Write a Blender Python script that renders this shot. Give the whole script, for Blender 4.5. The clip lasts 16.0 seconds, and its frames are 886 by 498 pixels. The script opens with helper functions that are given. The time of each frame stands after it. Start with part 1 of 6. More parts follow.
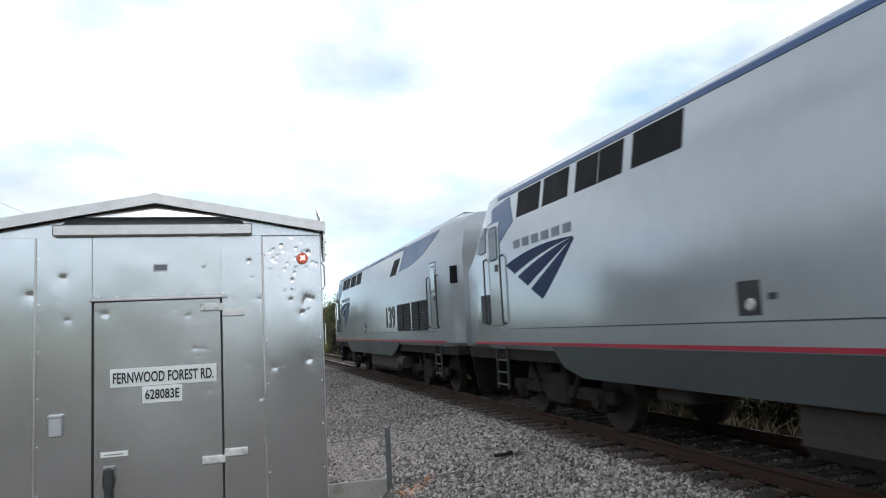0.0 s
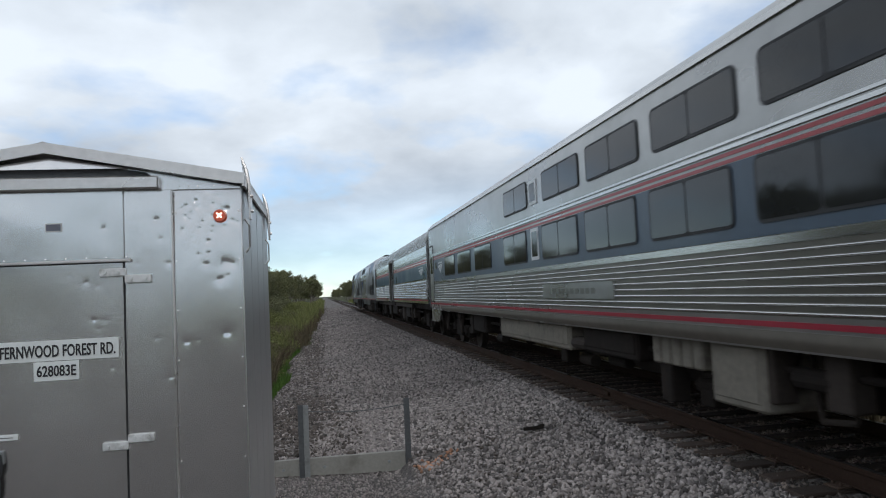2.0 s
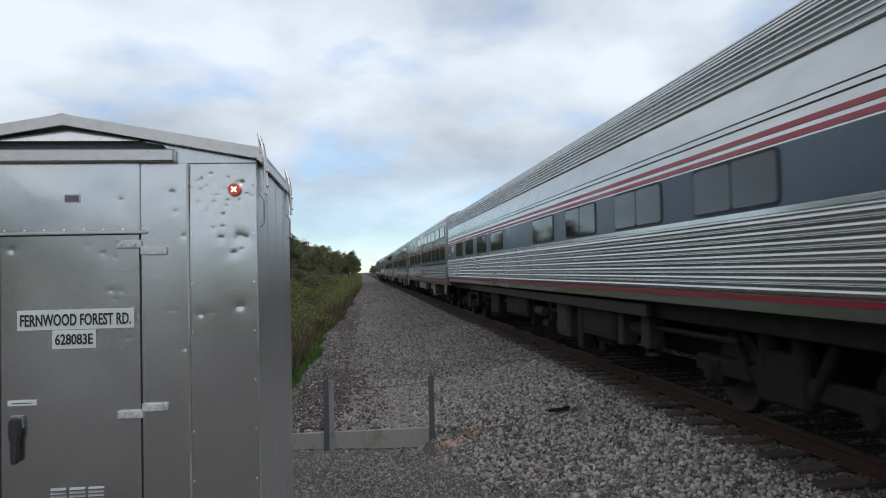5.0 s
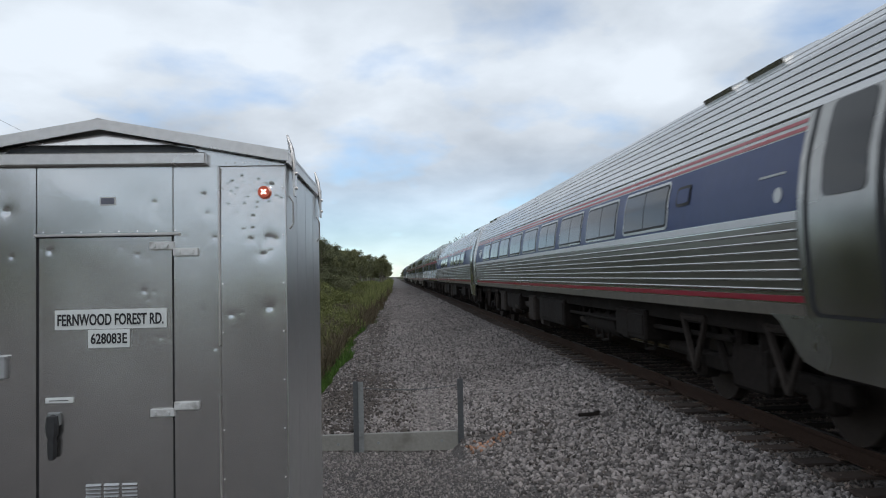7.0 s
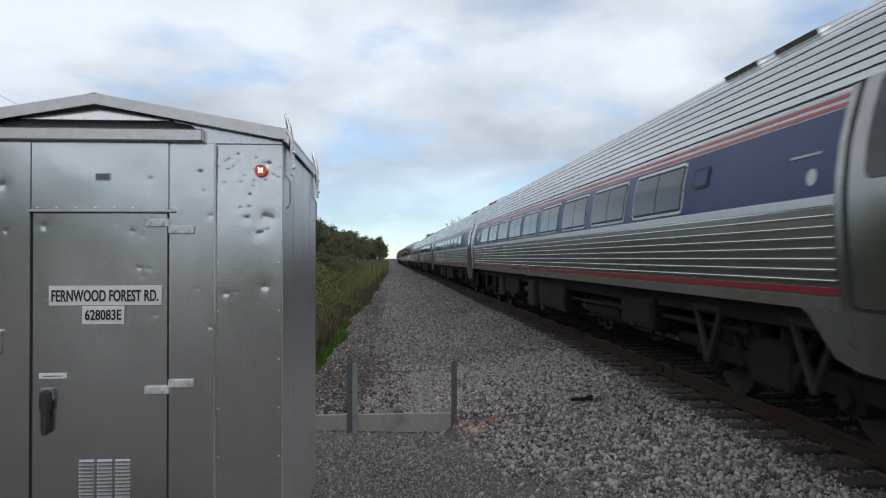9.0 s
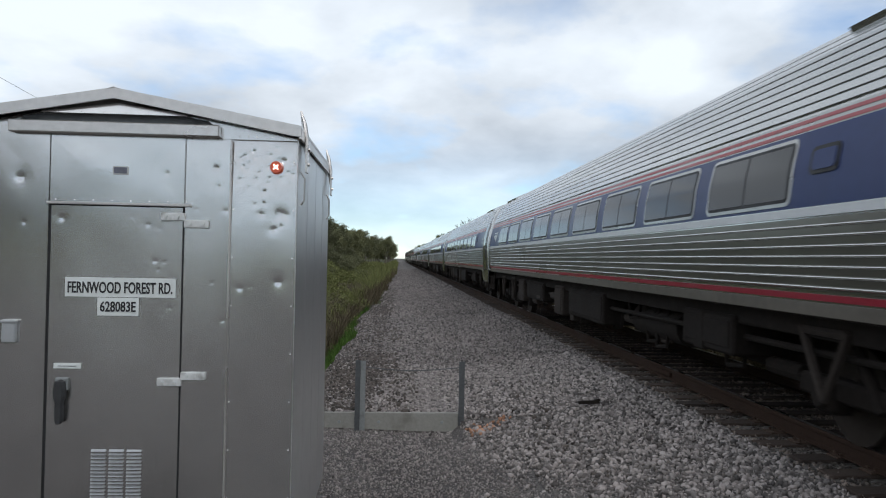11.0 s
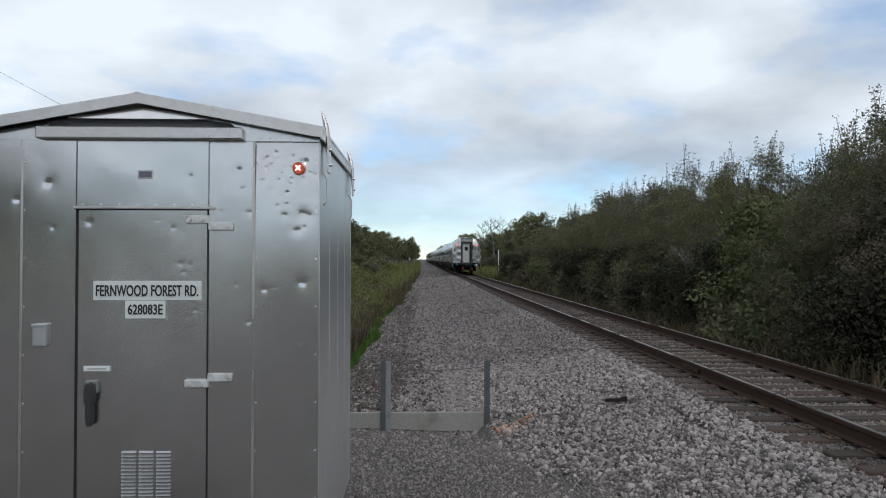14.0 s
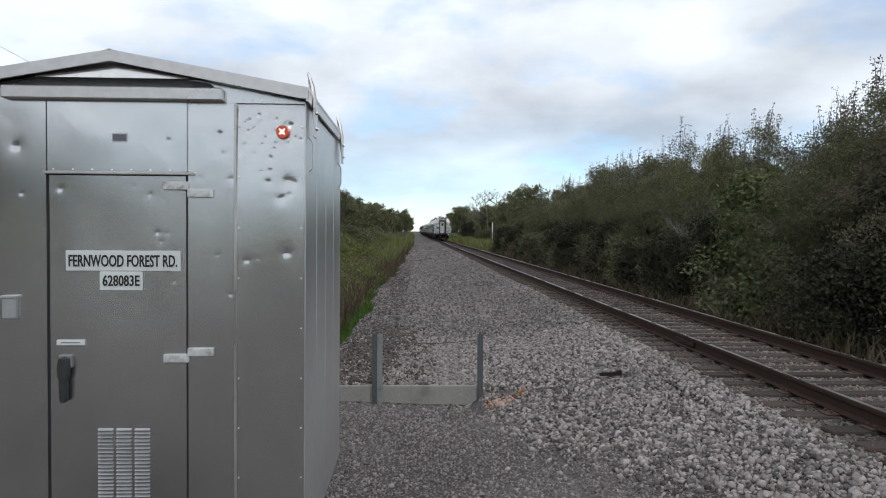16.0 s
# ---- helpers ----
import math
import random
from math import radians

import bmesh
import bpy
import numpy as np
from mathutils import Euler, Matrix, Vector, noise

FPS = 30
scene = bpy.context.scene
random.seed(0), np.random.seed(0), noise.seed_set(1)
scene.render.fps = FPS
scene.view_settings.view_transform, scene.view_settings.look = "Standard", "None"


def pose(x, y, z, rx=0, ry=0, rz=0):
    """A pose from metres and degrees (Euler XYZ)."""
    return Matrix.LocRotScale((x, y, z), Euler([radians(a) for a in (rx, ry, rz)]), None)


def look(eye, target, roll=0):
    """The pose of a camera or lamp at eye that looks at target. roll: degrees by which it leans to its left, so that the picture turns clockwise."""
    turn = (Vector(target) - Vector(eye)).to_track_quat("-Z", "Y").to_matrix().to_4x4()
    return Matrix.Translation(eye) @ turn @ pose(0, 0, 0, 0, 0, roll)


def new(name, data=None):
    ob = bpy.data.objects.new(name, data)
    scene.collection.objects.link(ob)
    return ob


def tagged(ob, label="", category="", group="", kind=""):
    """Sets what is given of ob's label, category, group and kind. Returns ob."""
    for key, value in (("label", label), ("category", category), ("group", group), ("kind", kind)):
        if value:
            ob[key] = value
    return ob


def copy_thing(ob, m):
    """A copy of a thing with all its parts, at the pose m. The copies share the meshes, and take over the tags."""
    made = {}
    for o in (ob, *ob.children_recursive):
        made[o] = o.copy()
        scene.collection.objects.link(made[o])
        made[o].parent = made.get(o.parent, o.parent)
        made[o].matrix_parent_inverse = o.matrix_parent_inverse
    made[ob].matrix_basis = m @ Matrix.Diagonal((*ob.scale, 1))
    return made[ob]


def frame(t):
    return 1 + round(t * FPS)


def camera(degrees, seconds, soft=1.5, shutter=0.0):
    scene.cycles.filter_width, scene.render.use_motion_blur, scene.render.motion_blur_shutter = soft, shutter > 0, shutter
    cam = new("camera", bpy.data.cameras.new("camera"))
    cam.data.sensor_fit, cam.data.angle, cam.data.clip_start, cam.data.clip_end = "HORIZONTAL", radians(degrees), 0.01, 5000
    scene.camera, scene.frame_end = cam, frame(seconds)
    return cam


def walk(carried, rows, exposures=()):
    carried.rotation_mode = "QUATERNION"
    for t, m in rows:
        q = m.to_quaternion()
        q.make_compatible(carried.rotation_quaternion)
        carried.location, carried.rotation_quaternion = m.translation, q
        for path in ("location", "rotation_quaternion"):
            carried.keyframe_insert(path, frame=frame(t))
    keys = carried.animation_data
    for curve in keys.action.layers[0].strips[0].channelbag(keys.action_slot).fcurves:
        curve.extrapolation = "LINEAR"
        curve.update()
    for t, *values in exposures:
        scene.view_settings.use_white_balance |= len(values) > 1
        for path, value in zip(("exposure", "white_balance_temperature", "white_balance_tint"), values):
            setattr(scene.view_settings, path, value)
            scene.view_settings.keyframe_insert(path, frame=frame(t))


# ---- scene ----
cam = camera(63.6, 16.0, 1.05, 0.08)
PATH = [
    (0, (-6.247, -0.782, 1.662), (-5.682, 1.124, 1.878), -2.9),
    (0.5, (-5.795, -0.645, 1.674), (-5.367, 1.299, 1.864), -0.7),
    (1, (-5.599, -0.47, 1.654), (-5.094, 1.459, 1.812), -2.7),
    (1.5, (-5.436, -0.296, 1.666), (-4.928, 1.634, 1.794), -3.2),
    (2, (-5.233, -0.194, 1.674), (-4.896, 1.774, 1.791), -2.7),
    (2.5, (-5.135, -0.161, 1.675), (-4.877, 1.819, 1.791), -2.0),
    (3, (-5.131, -0.149, 1.67), (-4.854, 1.83, 1.763), -2.4),
    (3.5, (-5.111, -0.17, 1.668), (-4.836, 1.81, 1.736), -2.5),
    (4, (-5.091, -0.164, 1.673), (-4.838, 1.82, 1.718), -1.9),
    (6.3, (-5.075, -0.163, 1.67), (-4.885, 1.826, 1.751), -1.3),
    (6.5, (-5.06, -0.167, 1.66), (-4.886, 1.824, 1.74), -1.2),
    (7, (-5.061, -0.176, 1.657), (-4.918, 1.818, 1.731), -1.2),
    (7.5, (-5.061, -0.172, 1.655), (-4.932, 1.823, 1.717), -1.3),
    (8, (-5.059, -0.162, 1.651), (-4.921, 1.833, 1.701), -0.8),
    (8.2, (-5.058, -0.15, 1.657), (-4.911, 1.844, 1.699), -0.5),
    (10.5, (-5.081, -0.186, 1.651), (-4.945, 1.809, 1.671), 0.7),
    (11, (-5.081, -0.184, 1.648), (-4.954, 1.812, 1.676), 1.1),
    (11.5, (-5.083, -0.178, 1.65), (-4.964, 1.818, 1.683), 1.1),
    (12, (-5.075, -0.174, 1.648), (-4.972, 1.823, 1.686), 0.9),
    (12.5, (-5.074, -0.173, 1.65), (-4.983, 1.824, 1.691), 0.6),
    (13, (-5.078, -0.167, 1.647), (-4.98, 1.83, 1.685), 0.5),
    (13.5, (-5.081, -0.168, 1.64), (-4.985, 1.829, 1.676), 0.3),
    (14, (-5.084, -0.167, 1.634), (-5.02, 1.832, 1.662), 0.1),
    (14.5, (-5.076, -0.148, 1.64), (-5.022, 1.852, 1.65), 0.3),
    (15, (-5.059, -0.138, 1.634), (-4.994, 1.861, 1.628), 0.1),
    (15.5, (-5.027, -0.106, 1.625), (-4.952, 1.892, 1.595), 0.1),
    (16, (-5.07, 0.041, 1.623), (-4.988, 2.039, 1.573), 0.4),
]
walk(cam, [(t, look(eye, target, roll)) for t, eye, target, roll in PATH],
     [(0.0, 0.72, 6260, 8), (0.6, 0.38, 6250, 9), (1.2, 0.16, 6240, 9), (4.0, 0.10, 6240, 9), (8.0, 0.06, 6240, 9), (10.5, 0.18, 6290, 9), (11.6, 0.20, 6280, 9), (12.3, 0.10, 6260, 9), (15.0, 0.12, 6290, 9), (16.0, 0.28, 6370, 10)])

# train rear end along the track, metres, by time
RUN_TIMES = [0, 0.4, 1.5, 2.0, 2.4, 4.2, 6.3, 7.0, 7.5, 8.2, 10.3, 11.4, 12.0, 12.5, 13.0, 14.0, 15.0, 16.0]
RUN_PLACES = [-292.55, -281.05, -249.25, -235.2, -224.15, -174.65, -118.35, -100.05, -86.85, -68.95, -15.9, 11.4, 26.8, 39.0, 52.2, 77.6, 102.0, 125.5]


# ---- world and sun ----
world = bpy.data.worlds.new("overcast_sky")
scene.world = world
world.use_nodes = True
wn, wl = world.node_tree.nodes, world.node_tree.links
wn.clear()


def wnode(kind, **kw):
    n = wn.new(kind)
    for k, v in kw.items():
        n.inputs[k].default_value = v
    return n


SUN_EL, SUN_AZ = 36.0, 168.0
w_tc = wn.new("ShaderNodeTexCoord")
w_sep = wn.new("ShaderNodeSeparateXYZ")
wl.new(w_tc.outputs["Generated"], w_sep.inputs[0])
w_max = wn.new("ShaderNodeMath"); w_max.operation = "MAXIMUM"; w_max.inputs[1].default_value = 0.0
wl.new(w_sep.outputs["Z"], w_max.inputs[0])
w_add = wn.new("ShaderNodeMath"); w_add.operation = "ADD"; w_add.inputs[1].default_value = 0.30
wl.new(w_max.outputs[0], w_add.inputs[0])
w_dx = wn.new("ShaderNodeMath"); w_dx.operation = "DIVIDE"
w_dy = wn.new("ShaderNodeMath"); w_dy.operation = "DIVIDE"
wl.new(w_sep.outputs["X"], w_dx.inputs[0]); wl.new(w_add.outputs[0], w_dx.inputs[1])
wl.new(w_sep.outputs["Y"], w_dy.inputs[0]); wl.new(w_add.outputs[0], w_dy.inputs[1])
w_comb = wn.new("ShaderNodeCombineXYZ")
wl.new(w_dx.outputs[0], w_comb.inputs[0]); wl.new(w_dy.outputs[0], w_comb.inputs[1])
w_n1 = wnode("ShaderNodeTexNoise", Scale=2.6, Detail=9.0, Roughness=0.50, Distortion=0.1)
w_n2 = wnode("ShaderNodeTexNoise", Scale=1.8, Detail=8.0, Roughness=0.50, Distortion=0.1)
w_map2 = wn.new("ShaderNodeMapping"); w_map2.inputs["Location"].default_value = (5.1, 0.4, 0.9)
wl.new(w_comb.outputs[0], w_n1.inputs["Vector"])
wl.new(w_comb.outputs[0], w_map2.inputs["Vector"]); wl.new(w_map2.outputs[0], w_n2.inputs["Vector"])
w_cover = wn.new("ShaderNodeValToRGB")
w_cover.color_ramp.elements[0].position, w_cover.color_ramp.elements[1].position = 0.22, 0.48
w_cover.color_ramp.elements[0].color = (0.22, 0.22, 0.22, 1)
wl.new(w_n1.outputs["Fac"], w_cover.inputs[0])
w_tone = wn.new("ShaderNodeValToRGB")
w_tone.color_ramp.elements[0].position, w_tone.color_ramp.elements[1].position = 0.31, 0.65
w_tone.color_ramp.elements[0].color = (0.50, 0.545, 0.605, 1)
w_tone.color_ramp.elements[1].color = (0.945, 1.0, 1.06, 1)
wl.new(w_n2.outputs["Fac"], w_tone.inputs[0])
w_sky = wn.new("ShaderNodeTexSky")
w_sky.sky_type, w_sky.sun_disc = "NISHITA", False
w_sky.dust_density, w_sky.ozone_density = 0.0, 4.0
w_sky.sun_elevation, w_sky.sun_rotation = radians(SUN_EL), radians(SUN_AZ)
w_bg1 = wnode("ShaderNodeBackground", Strength=0.12)
w_bg2 = wnode("ShaderNodeBackground", Strength=0.87)
w_cool = wn.new("ShaderNodeMix"); w_cool.data_type, w_cool.blend_type = "RGBA", "MULTIPLY"
w_cool.inputs["Factor"].default_value = 1.0
w_cool.inputs["B"].default_value = (0.90, 1.01, 1.06, 1)
wl.new(w_sky.outputs[0], w_cool.inputs["A"])
wl.new(w_cool.outputs["Result"], w_bg1.inputs[0]); wl.new(w_tone.outputs[0], w_bg2.inputs[0])
w_mix = wn.new("ShaderNodeMixShader")
w_low = wn.new("ShaderNodeMapRange"); w_low.interpolation_type = "SMOOTHSTEP"
w_low.inputs["From Min"].default_value, w_low.inputs["From Max"].default_value = 0.02, 0.20
w_low.inputs["To Min"].default_value, w_low.inputs["To Max"].default_value = 0.55, 1.0
wl.new(w_max.outputs[0], w_low.inputs["Value"])
w_mul = wn.new("ShaderNodeMath"); w_mul.operation = "MULTIPLY"
wl.new(w_cover.outputs[0], w_mul.inputs[0]); wl.new(w_low.outputs[0], w_mul.inputs[1])
wl.new(w_mul.outputs[0], w_mix.inputs[0]); wl.new(w_bg1.outputs[0], w_mix.inputs[1]); wl.new(w_bg2.outputs[0], w_mix.inputs[2])
w_out = wn.new("ShaderNodeOutputWorld")
wl.new(w_mix.outputs[0], w_out.inputs[0])

sun = new("sun", bpy.data.lights.new("sun", "SUN"))
sun.data.energy, sun.data.angle, sun.data.color = 0.55, radians(30), (1.0, 0.95, 0.88)
az = radians(SUN_AZ)
sun_way = Vector((math.sin(az) * math.cos(radians(SUN_EL)), math.cos(az) * math.cos(radians(SUN_EL)), math.sin(radians(SUN_EL))))
sun.matrix_world = look(sun_way * 50, (0, 0, 0))


# ---- materials ----
def material(name, base, rough=0.6, metal=0.0, vary=0.15, big=0.6, small=18.0, bump=0.0, bump_scale=60.0, dark=None, dark_at=(0.55, 0.75),
             rough_vary=0.1, spec=0.5, emit=0.0, island=0.0, objvary=0.0, stretch=(1, 1, 1), transmission=0.0):
    m = bpy.data.materials.new(name)
    m.use_nodes = True
    nt = m.node_tree
    n, l = nt.nodes, nt.links
    p = n["Principled BSDF"]
    p.inputs["Roughness"].default_value, p.inputs["Metallic"].default_value = rough, metal
    p.inputs["Specular IOR Level"].default_value = spec
    p.inputs["Transmission Weight"].default_value = transmission
    tc = n.new("ShaderNodeTexCoord")
    mp = n.new("ShaderNodeMapping"); mp.inputs["Scale"].default_value = stretch
    l.new(tc.outputs["Object"], mp.inputs["Vector"])
    a = n.new("ShaderNodeTexNoise"); a.inputs["Scale"].default_value, a.inputs["Detail"].default_value = big, 5
    b = n.new("ShaderNodeTexNoise"); b.inputs["Scale"].default_value, b.inputs["Detail"].default_value = small, 6
    l.new(mp.outputs[0], a.inputs["Vector"]); l.new(mp.outputs[0], b.inputs["Vector"])
    s = n.new("ShaderNodeMath"); s.operation = "ADD"
    l.new(a.outputs["Fac"], s.inputs[0]); l.new(b.outputs["Fac"], s.inputs[1])
    r = n.new("ShaderNodeMapRange")
    r.inputs["From Min"].default_value, r.inputs["From Max"].default_value = 0.6, 1.4
    r.inputs["To Min"].default_value, r.inputs["To Max"].default_value = 1 - vary, 1 + vary
    l.new(s.outputs[0], r.inputs["Value"])
    value = r.outputs[0]
    if island or objvary:
        if island:
            g = n.new("ShaderNodeNewGeometry"); src = g.outputs["Random Per Island"]
        else:
            g = n.new("ShaderNodeObjectInfo"); src = g.outputs["Random"]
        k = island or objvary
        r2 = n.new("ShaderNodeMapRange"); r2.inputs["To Min"].default_value, r2.inputs["To Max"].default_value = 1 - k, 1 + k
        l.new(src, r2.inputs["Value"])
        mu = n.new("ShaderNodeMath"); mu.operation = "MULTIPLY"
        l.new(value, mu.inputs[0]); l.new(r2.outputs[0], mu.inputs[1])
        value = mu.outputs[0]
    sc = n.new("ShaderNodeVectorMath"); sc.operation = "SCALE"
    sc.inputs[0].default_value = base
    l.new(value, sc.inputs["Scale"])
    colour = sc.outputs[0]
    if dark:
        cr = n.new("ShaderNodeMapRange")
        cr.inputs["From Min"].default_value, cr.inputs["From Max"].default_value = dark_at
        c = n.new("ShaderNodeTexNoise"); c.inputs["Scale"].default_value, c.inputs["Detail"].default_value = big * 2.3, 8
        l.new(mp.outputs[0], c.inputs["Vector"]); l.new(c.outputs["Fac"], cr.inputs["Value"])
        mx = n.new("ShaderNodeMix"); mx.data_type = "RGBA"
        l.new(cr.outputs[0], mx.inputs["Factor"]); l.new(colour, mx.inputs["A"])
        mx.inputs["B"].default_value = (*dark, 1)
        colour = mx.outputs["Result"]
    l.new(colour, p.inputs["Base Color"])
    if rough_vary:
        rr = n.new("ShaderNodeMapRange")
        rr.inputs["From Min"].default_value, rr.inputs["From Max"].default_value = 0.3, 0.7
        rr.inputs["To Min"].default_value, rr.inputs["To Max"].default_value = max(0.02, rough - rough_vary), min(1, rough + rough_vary)
        l.new(a.outputs["Fac"], rr.inputs["Value"]); l.new(rr.outputs[0], p.inputs["Roughness"])
    if bump:
        bn = n.new("ShaderNodeTexNoise"); bn.inputs["Scale"].default_value, bn.inputs["Detail"].default_value = bump_scale, 5
        l.new(mp.outputs[0], bn.inputs["Vector"])
        bp = n.new("ShaderNodeBump"); bp.inputs["Strength"].default_value, bp.inputs["Distance"].default_value = bump, 0.02
        l.new(bn.outputs["Fac"], bp.inputs["Height"]); l.new(bp.outputs[0], p.inputs["Normal"])
    if emit:
        p.inputs["Emission Color"].default_value, p.inputs["Emission Strength"].default_value = (*base, 1), emit
    return m


ALU = material("brushed_aluminium", (0.705, 0.688, 0.670), 0.185, 0.95, 0.08, 0.8, 9.0, 0.02, 5.0, rough_vary=0.05)
# Rougher side metal, its base lightened for the bright sky it mirrors.
ALU_SIDE = material("dull_lightened_side_aluminium", (0.74, 0.74, 0.73), 0.36, 0.9, 0.06, 0.8, 9.0, rough_vary=0.06)
ALU_TRIM = material("aluminium_trim", (0.66, 0.625, 0.595), 0.33, 0.9, 0.12, 1.5, 20.0, 0.05, 40.0)
DARKSTEEL = material("dark_steel", (0.05, 0.05, 0.052), 0.6, 0.3, 0.3, 2.0, 25.0, 0.1, 40.0)
GALV = material("galvanised_post", (0.30, 0.31, 0.31), 0.6, 0.6, 0.2, 2.0, 30.0, 0.1, 60.0, dark=(0.12, 0.11, 0.10))
GALV_DARK = material("dark_grey_post_steel", (0.10, 0.105, 0.11), 0.7, 0.3, 0.3, 3.0, 30.0, 0.1, 60.0)
SIGN_WHITE = material("sign_white", (0.72, 0.74, 0.72), 0.5, 0.0, 0.06, 3.0, 30.0)
SIGN_BLACK = material("sign_black", (0.02, 0.02, 0.022), 0.5, 0.0, 0.1)
TAG_BLUE = material("tag_print", (0.15, 0.15, 0.18), 0.4, 0.2, 0.2, 8, 60)
AMBER = material("amber_lens", (0.48, 0.08, 0.035), 0.2, 0.0, 0.1, emit=0.15)
LIT_GLARE = material("white_glare", (1.0, 0.75, 0.62), 0.3, 0.0, 0.0, emit=2.2)
CONCRETE = material("grey_board", (0.28, 0.27, 0.245), 0.85, 0, 0.18, 2.0, 25.0, 0.25, 40.0, dark=(0.18, 0.17, 0.15))
STONE = material("ballast_stone", (0.262, 0.230, 0.215), 0.85, 0, 0.26, 0.35, 40.0, 0.25, 90.0, island=0.76)
# Darker base colour for the stones further along the line.
STONE_FAR = material("darker_ballast_stone", (0.205, 0.180, 0.169), 0.88, 0, 0.28, 0.3, 30.0, 0.25, 90.0, island=0.80)
STONE_RUSTY = material("rust_stained_stone", (0.090, 0.074, 0.064), 0.9, 0, 0.2, 0.7, 40.0, 0.25, 90.0, island=0.7)
STONE_TRACK = material("track_brown_stone", (0.205, 0.165, 0.140), 0.9, 0, 0.2, 0.7, 40.0, 0.25, 90.0, island=0.7)
FINE = material("fine_gravel", (0.275, 0.242, 0.227), 0.9, 0, 0.2, 0.8, 50.0, 0.3, 90.0, island=0.45)
ORANGE = material("orange_painted_stone", (0.40, 0.215, 0.135), 0.85, 0, 0.2, 3.0, 40.0, 0.25, 90.0, island=0.4)
RAIL_SIDE = material("rusty_rail", (0.050, 0.030, 0.022), 0.85, 0.0, 0.25, 1.2, 30.0, 0.15, 70.0, dark=(0.045, 0.027, 0.020), spec=0.15)
RAIL_TOP = material("polished_rail_head", (0.30, 0.285, 0.28), 0.3, 0.9, 0.12, 1.0, 20.0)
TIE = material("weathered_tie", (0.050, 0.034, 0.026), 0.9, 0, 0.25, 1.5, 30.0, 0.4, 40.0, dark=(0.035, 0.026, 0.022), objvary=0.35, stretch=(0.3, 2, 2))
RUST = material("rusty_plate", (0.085, 0.055, 0.04), 0.85, 0.2, 0.3, 4, 50, 0.2)
CAR_STEEL = material("stainless_car_side", (0.53, 0.53, 0.52), 0.24, 0.9, 0.14, 0.5, 6.0, 0.10, 2.2, rough_vary=0.09, stretch=(1, 0.25, 1))
CAR_ROOF = material("bright_roof_boards", (0.52, 0.52, 0.515), 0.25, 0.9, 0.12, 0.5, 7.0, rough_vary=0.08, stretch=(1, 0.2, 1))
# Panel colour carries the dark reflection of the ground between the ribs.
CAR_PANEL = material("ground_darkened_side_panel", (0.195, 0.182, 0.158), 0.40, 0.85, 0.16, 0.5, 7.0, rough_vary=0.09, stretch=(1, 0.2, 1))
CAR_FLUTE = material("stainless_fluting", (0.29, 0.286, 0.265), 0.34, 0.88, 0.14, 0.5, 7.0, rough_vary=0.09, stretch=(1, 0.25, 1))
CAR_SMOOTH = material("silver_car_panel", (0.40, 0.40, 0.39), 0.30, 0.75, 0.14, 0.6, 5.0, 0.22, 1.6, stretch=(1, 0.6, 1))
CAR_END = material("dented_stainless_end", (0.50, 0.49, 0.465), 0.28, 0.9, 0.12, 1.2, 6.0, 0.6, 2.6)
CAR_BLUE = material("blue_stripe", (0.022, 0.040, 0.135), 0.36, 0.0, 0.12, 0.4, 8.0, spec=0.3)
CAR_SLATE = material("faded_slate_blue_stripe", (0.055, 0.085, 0.125), 0.35, 0.0, 0.14, 0.4, 8.0)
CAR_TEAL = material("teal_blue_stripe", (0.030, 0.080, 0.120), 0.35, 0.0, 0.16, 0.5, 8.0)
CAR_ROSE = material("worn_red_stripe", (0.42, 0.06, 0.075), 0.42, 0.0, 0.14, 0.6, 8.0)
CAR_SILL = material("grimy_car_sill", (0.185, 0.165, 0.14), 0.5, 0.5, 0.2, 0.6, 9.0)
CAR_RED = material("red_stripe", (0.30, 0.013, 0.033), 0.4, 0.0, 0.12, 0.6, 8.0)
CAR_PINK = material("faded_red_stripe", (0.42, 0.09, 0.10), 0.45, 0.0, 0.14, 0.6, 8.0)
CAR_WHITE = material("white_stripe", (0.70, 0.71, 0.72), 0.4, 0.0, 0.08, 0.6, 8.0)
LOCO_GREY = material("silver_loco_paint", (0.375, 0.395, 0.415), 0.17, 0.4, 0.06, 0.4, 5.0, 0.02, 2.0, rough_vary=0.05)
LOCO_SKIRT = material("grey_loco_skirt", (0.036, 0.040, 0.041), 0.5, 0.1, 0.2, 0.6, 10.0)
LOCO_BLUE = material("loco_blue", (0.060, 0.105, 0.22), 0.35, 0.0, 0.1, 0.6, 8.0, spec=0.2)
DOOR_TRIM = material("grimy_door_frame", (0.17, 0.165, 0.15), 0.5, 0.5, 0.2, 0.6, 9.0)
FADED_PRINT = material("worn_grey_print", (0.22, 0.22, 0.215), 0.5, 0.3, 0.3, 2.0, 12.0)
# Near black puts the gloom of the unlit baggage room into the colour.
BLACK_ROOM = material("unlit_room_black", (0.012, 0.011, 0.010), 0.9, 0.0, 0.3, 1.5, 12.0, spec=0.1)
GLASS = material("tinted_window_glass", (0.022, 0.023, 0.024), 0.06, 0.0, 0.25, 0.7, 6.0, rough_vary=0.03, spec=0.4)
LOCO_NAVY = material("navy_emblem_paint", (0.018, 0.032, 0.085), 0.5, 0.0, 0.1, 0.6, 8.0, spec=0.08)
LOCO_PRINT = material("grey_blue_print", (0.11, 0.125, 0.15), 0.4, 0.1, 0.1, 0.6, 8.0)
LOUVRE = material("dark_louvred_screen", (0.011, 0.011, 0.012), 0.6, 0.0, 0.3, 1.5, 30.0, spec=0.06)
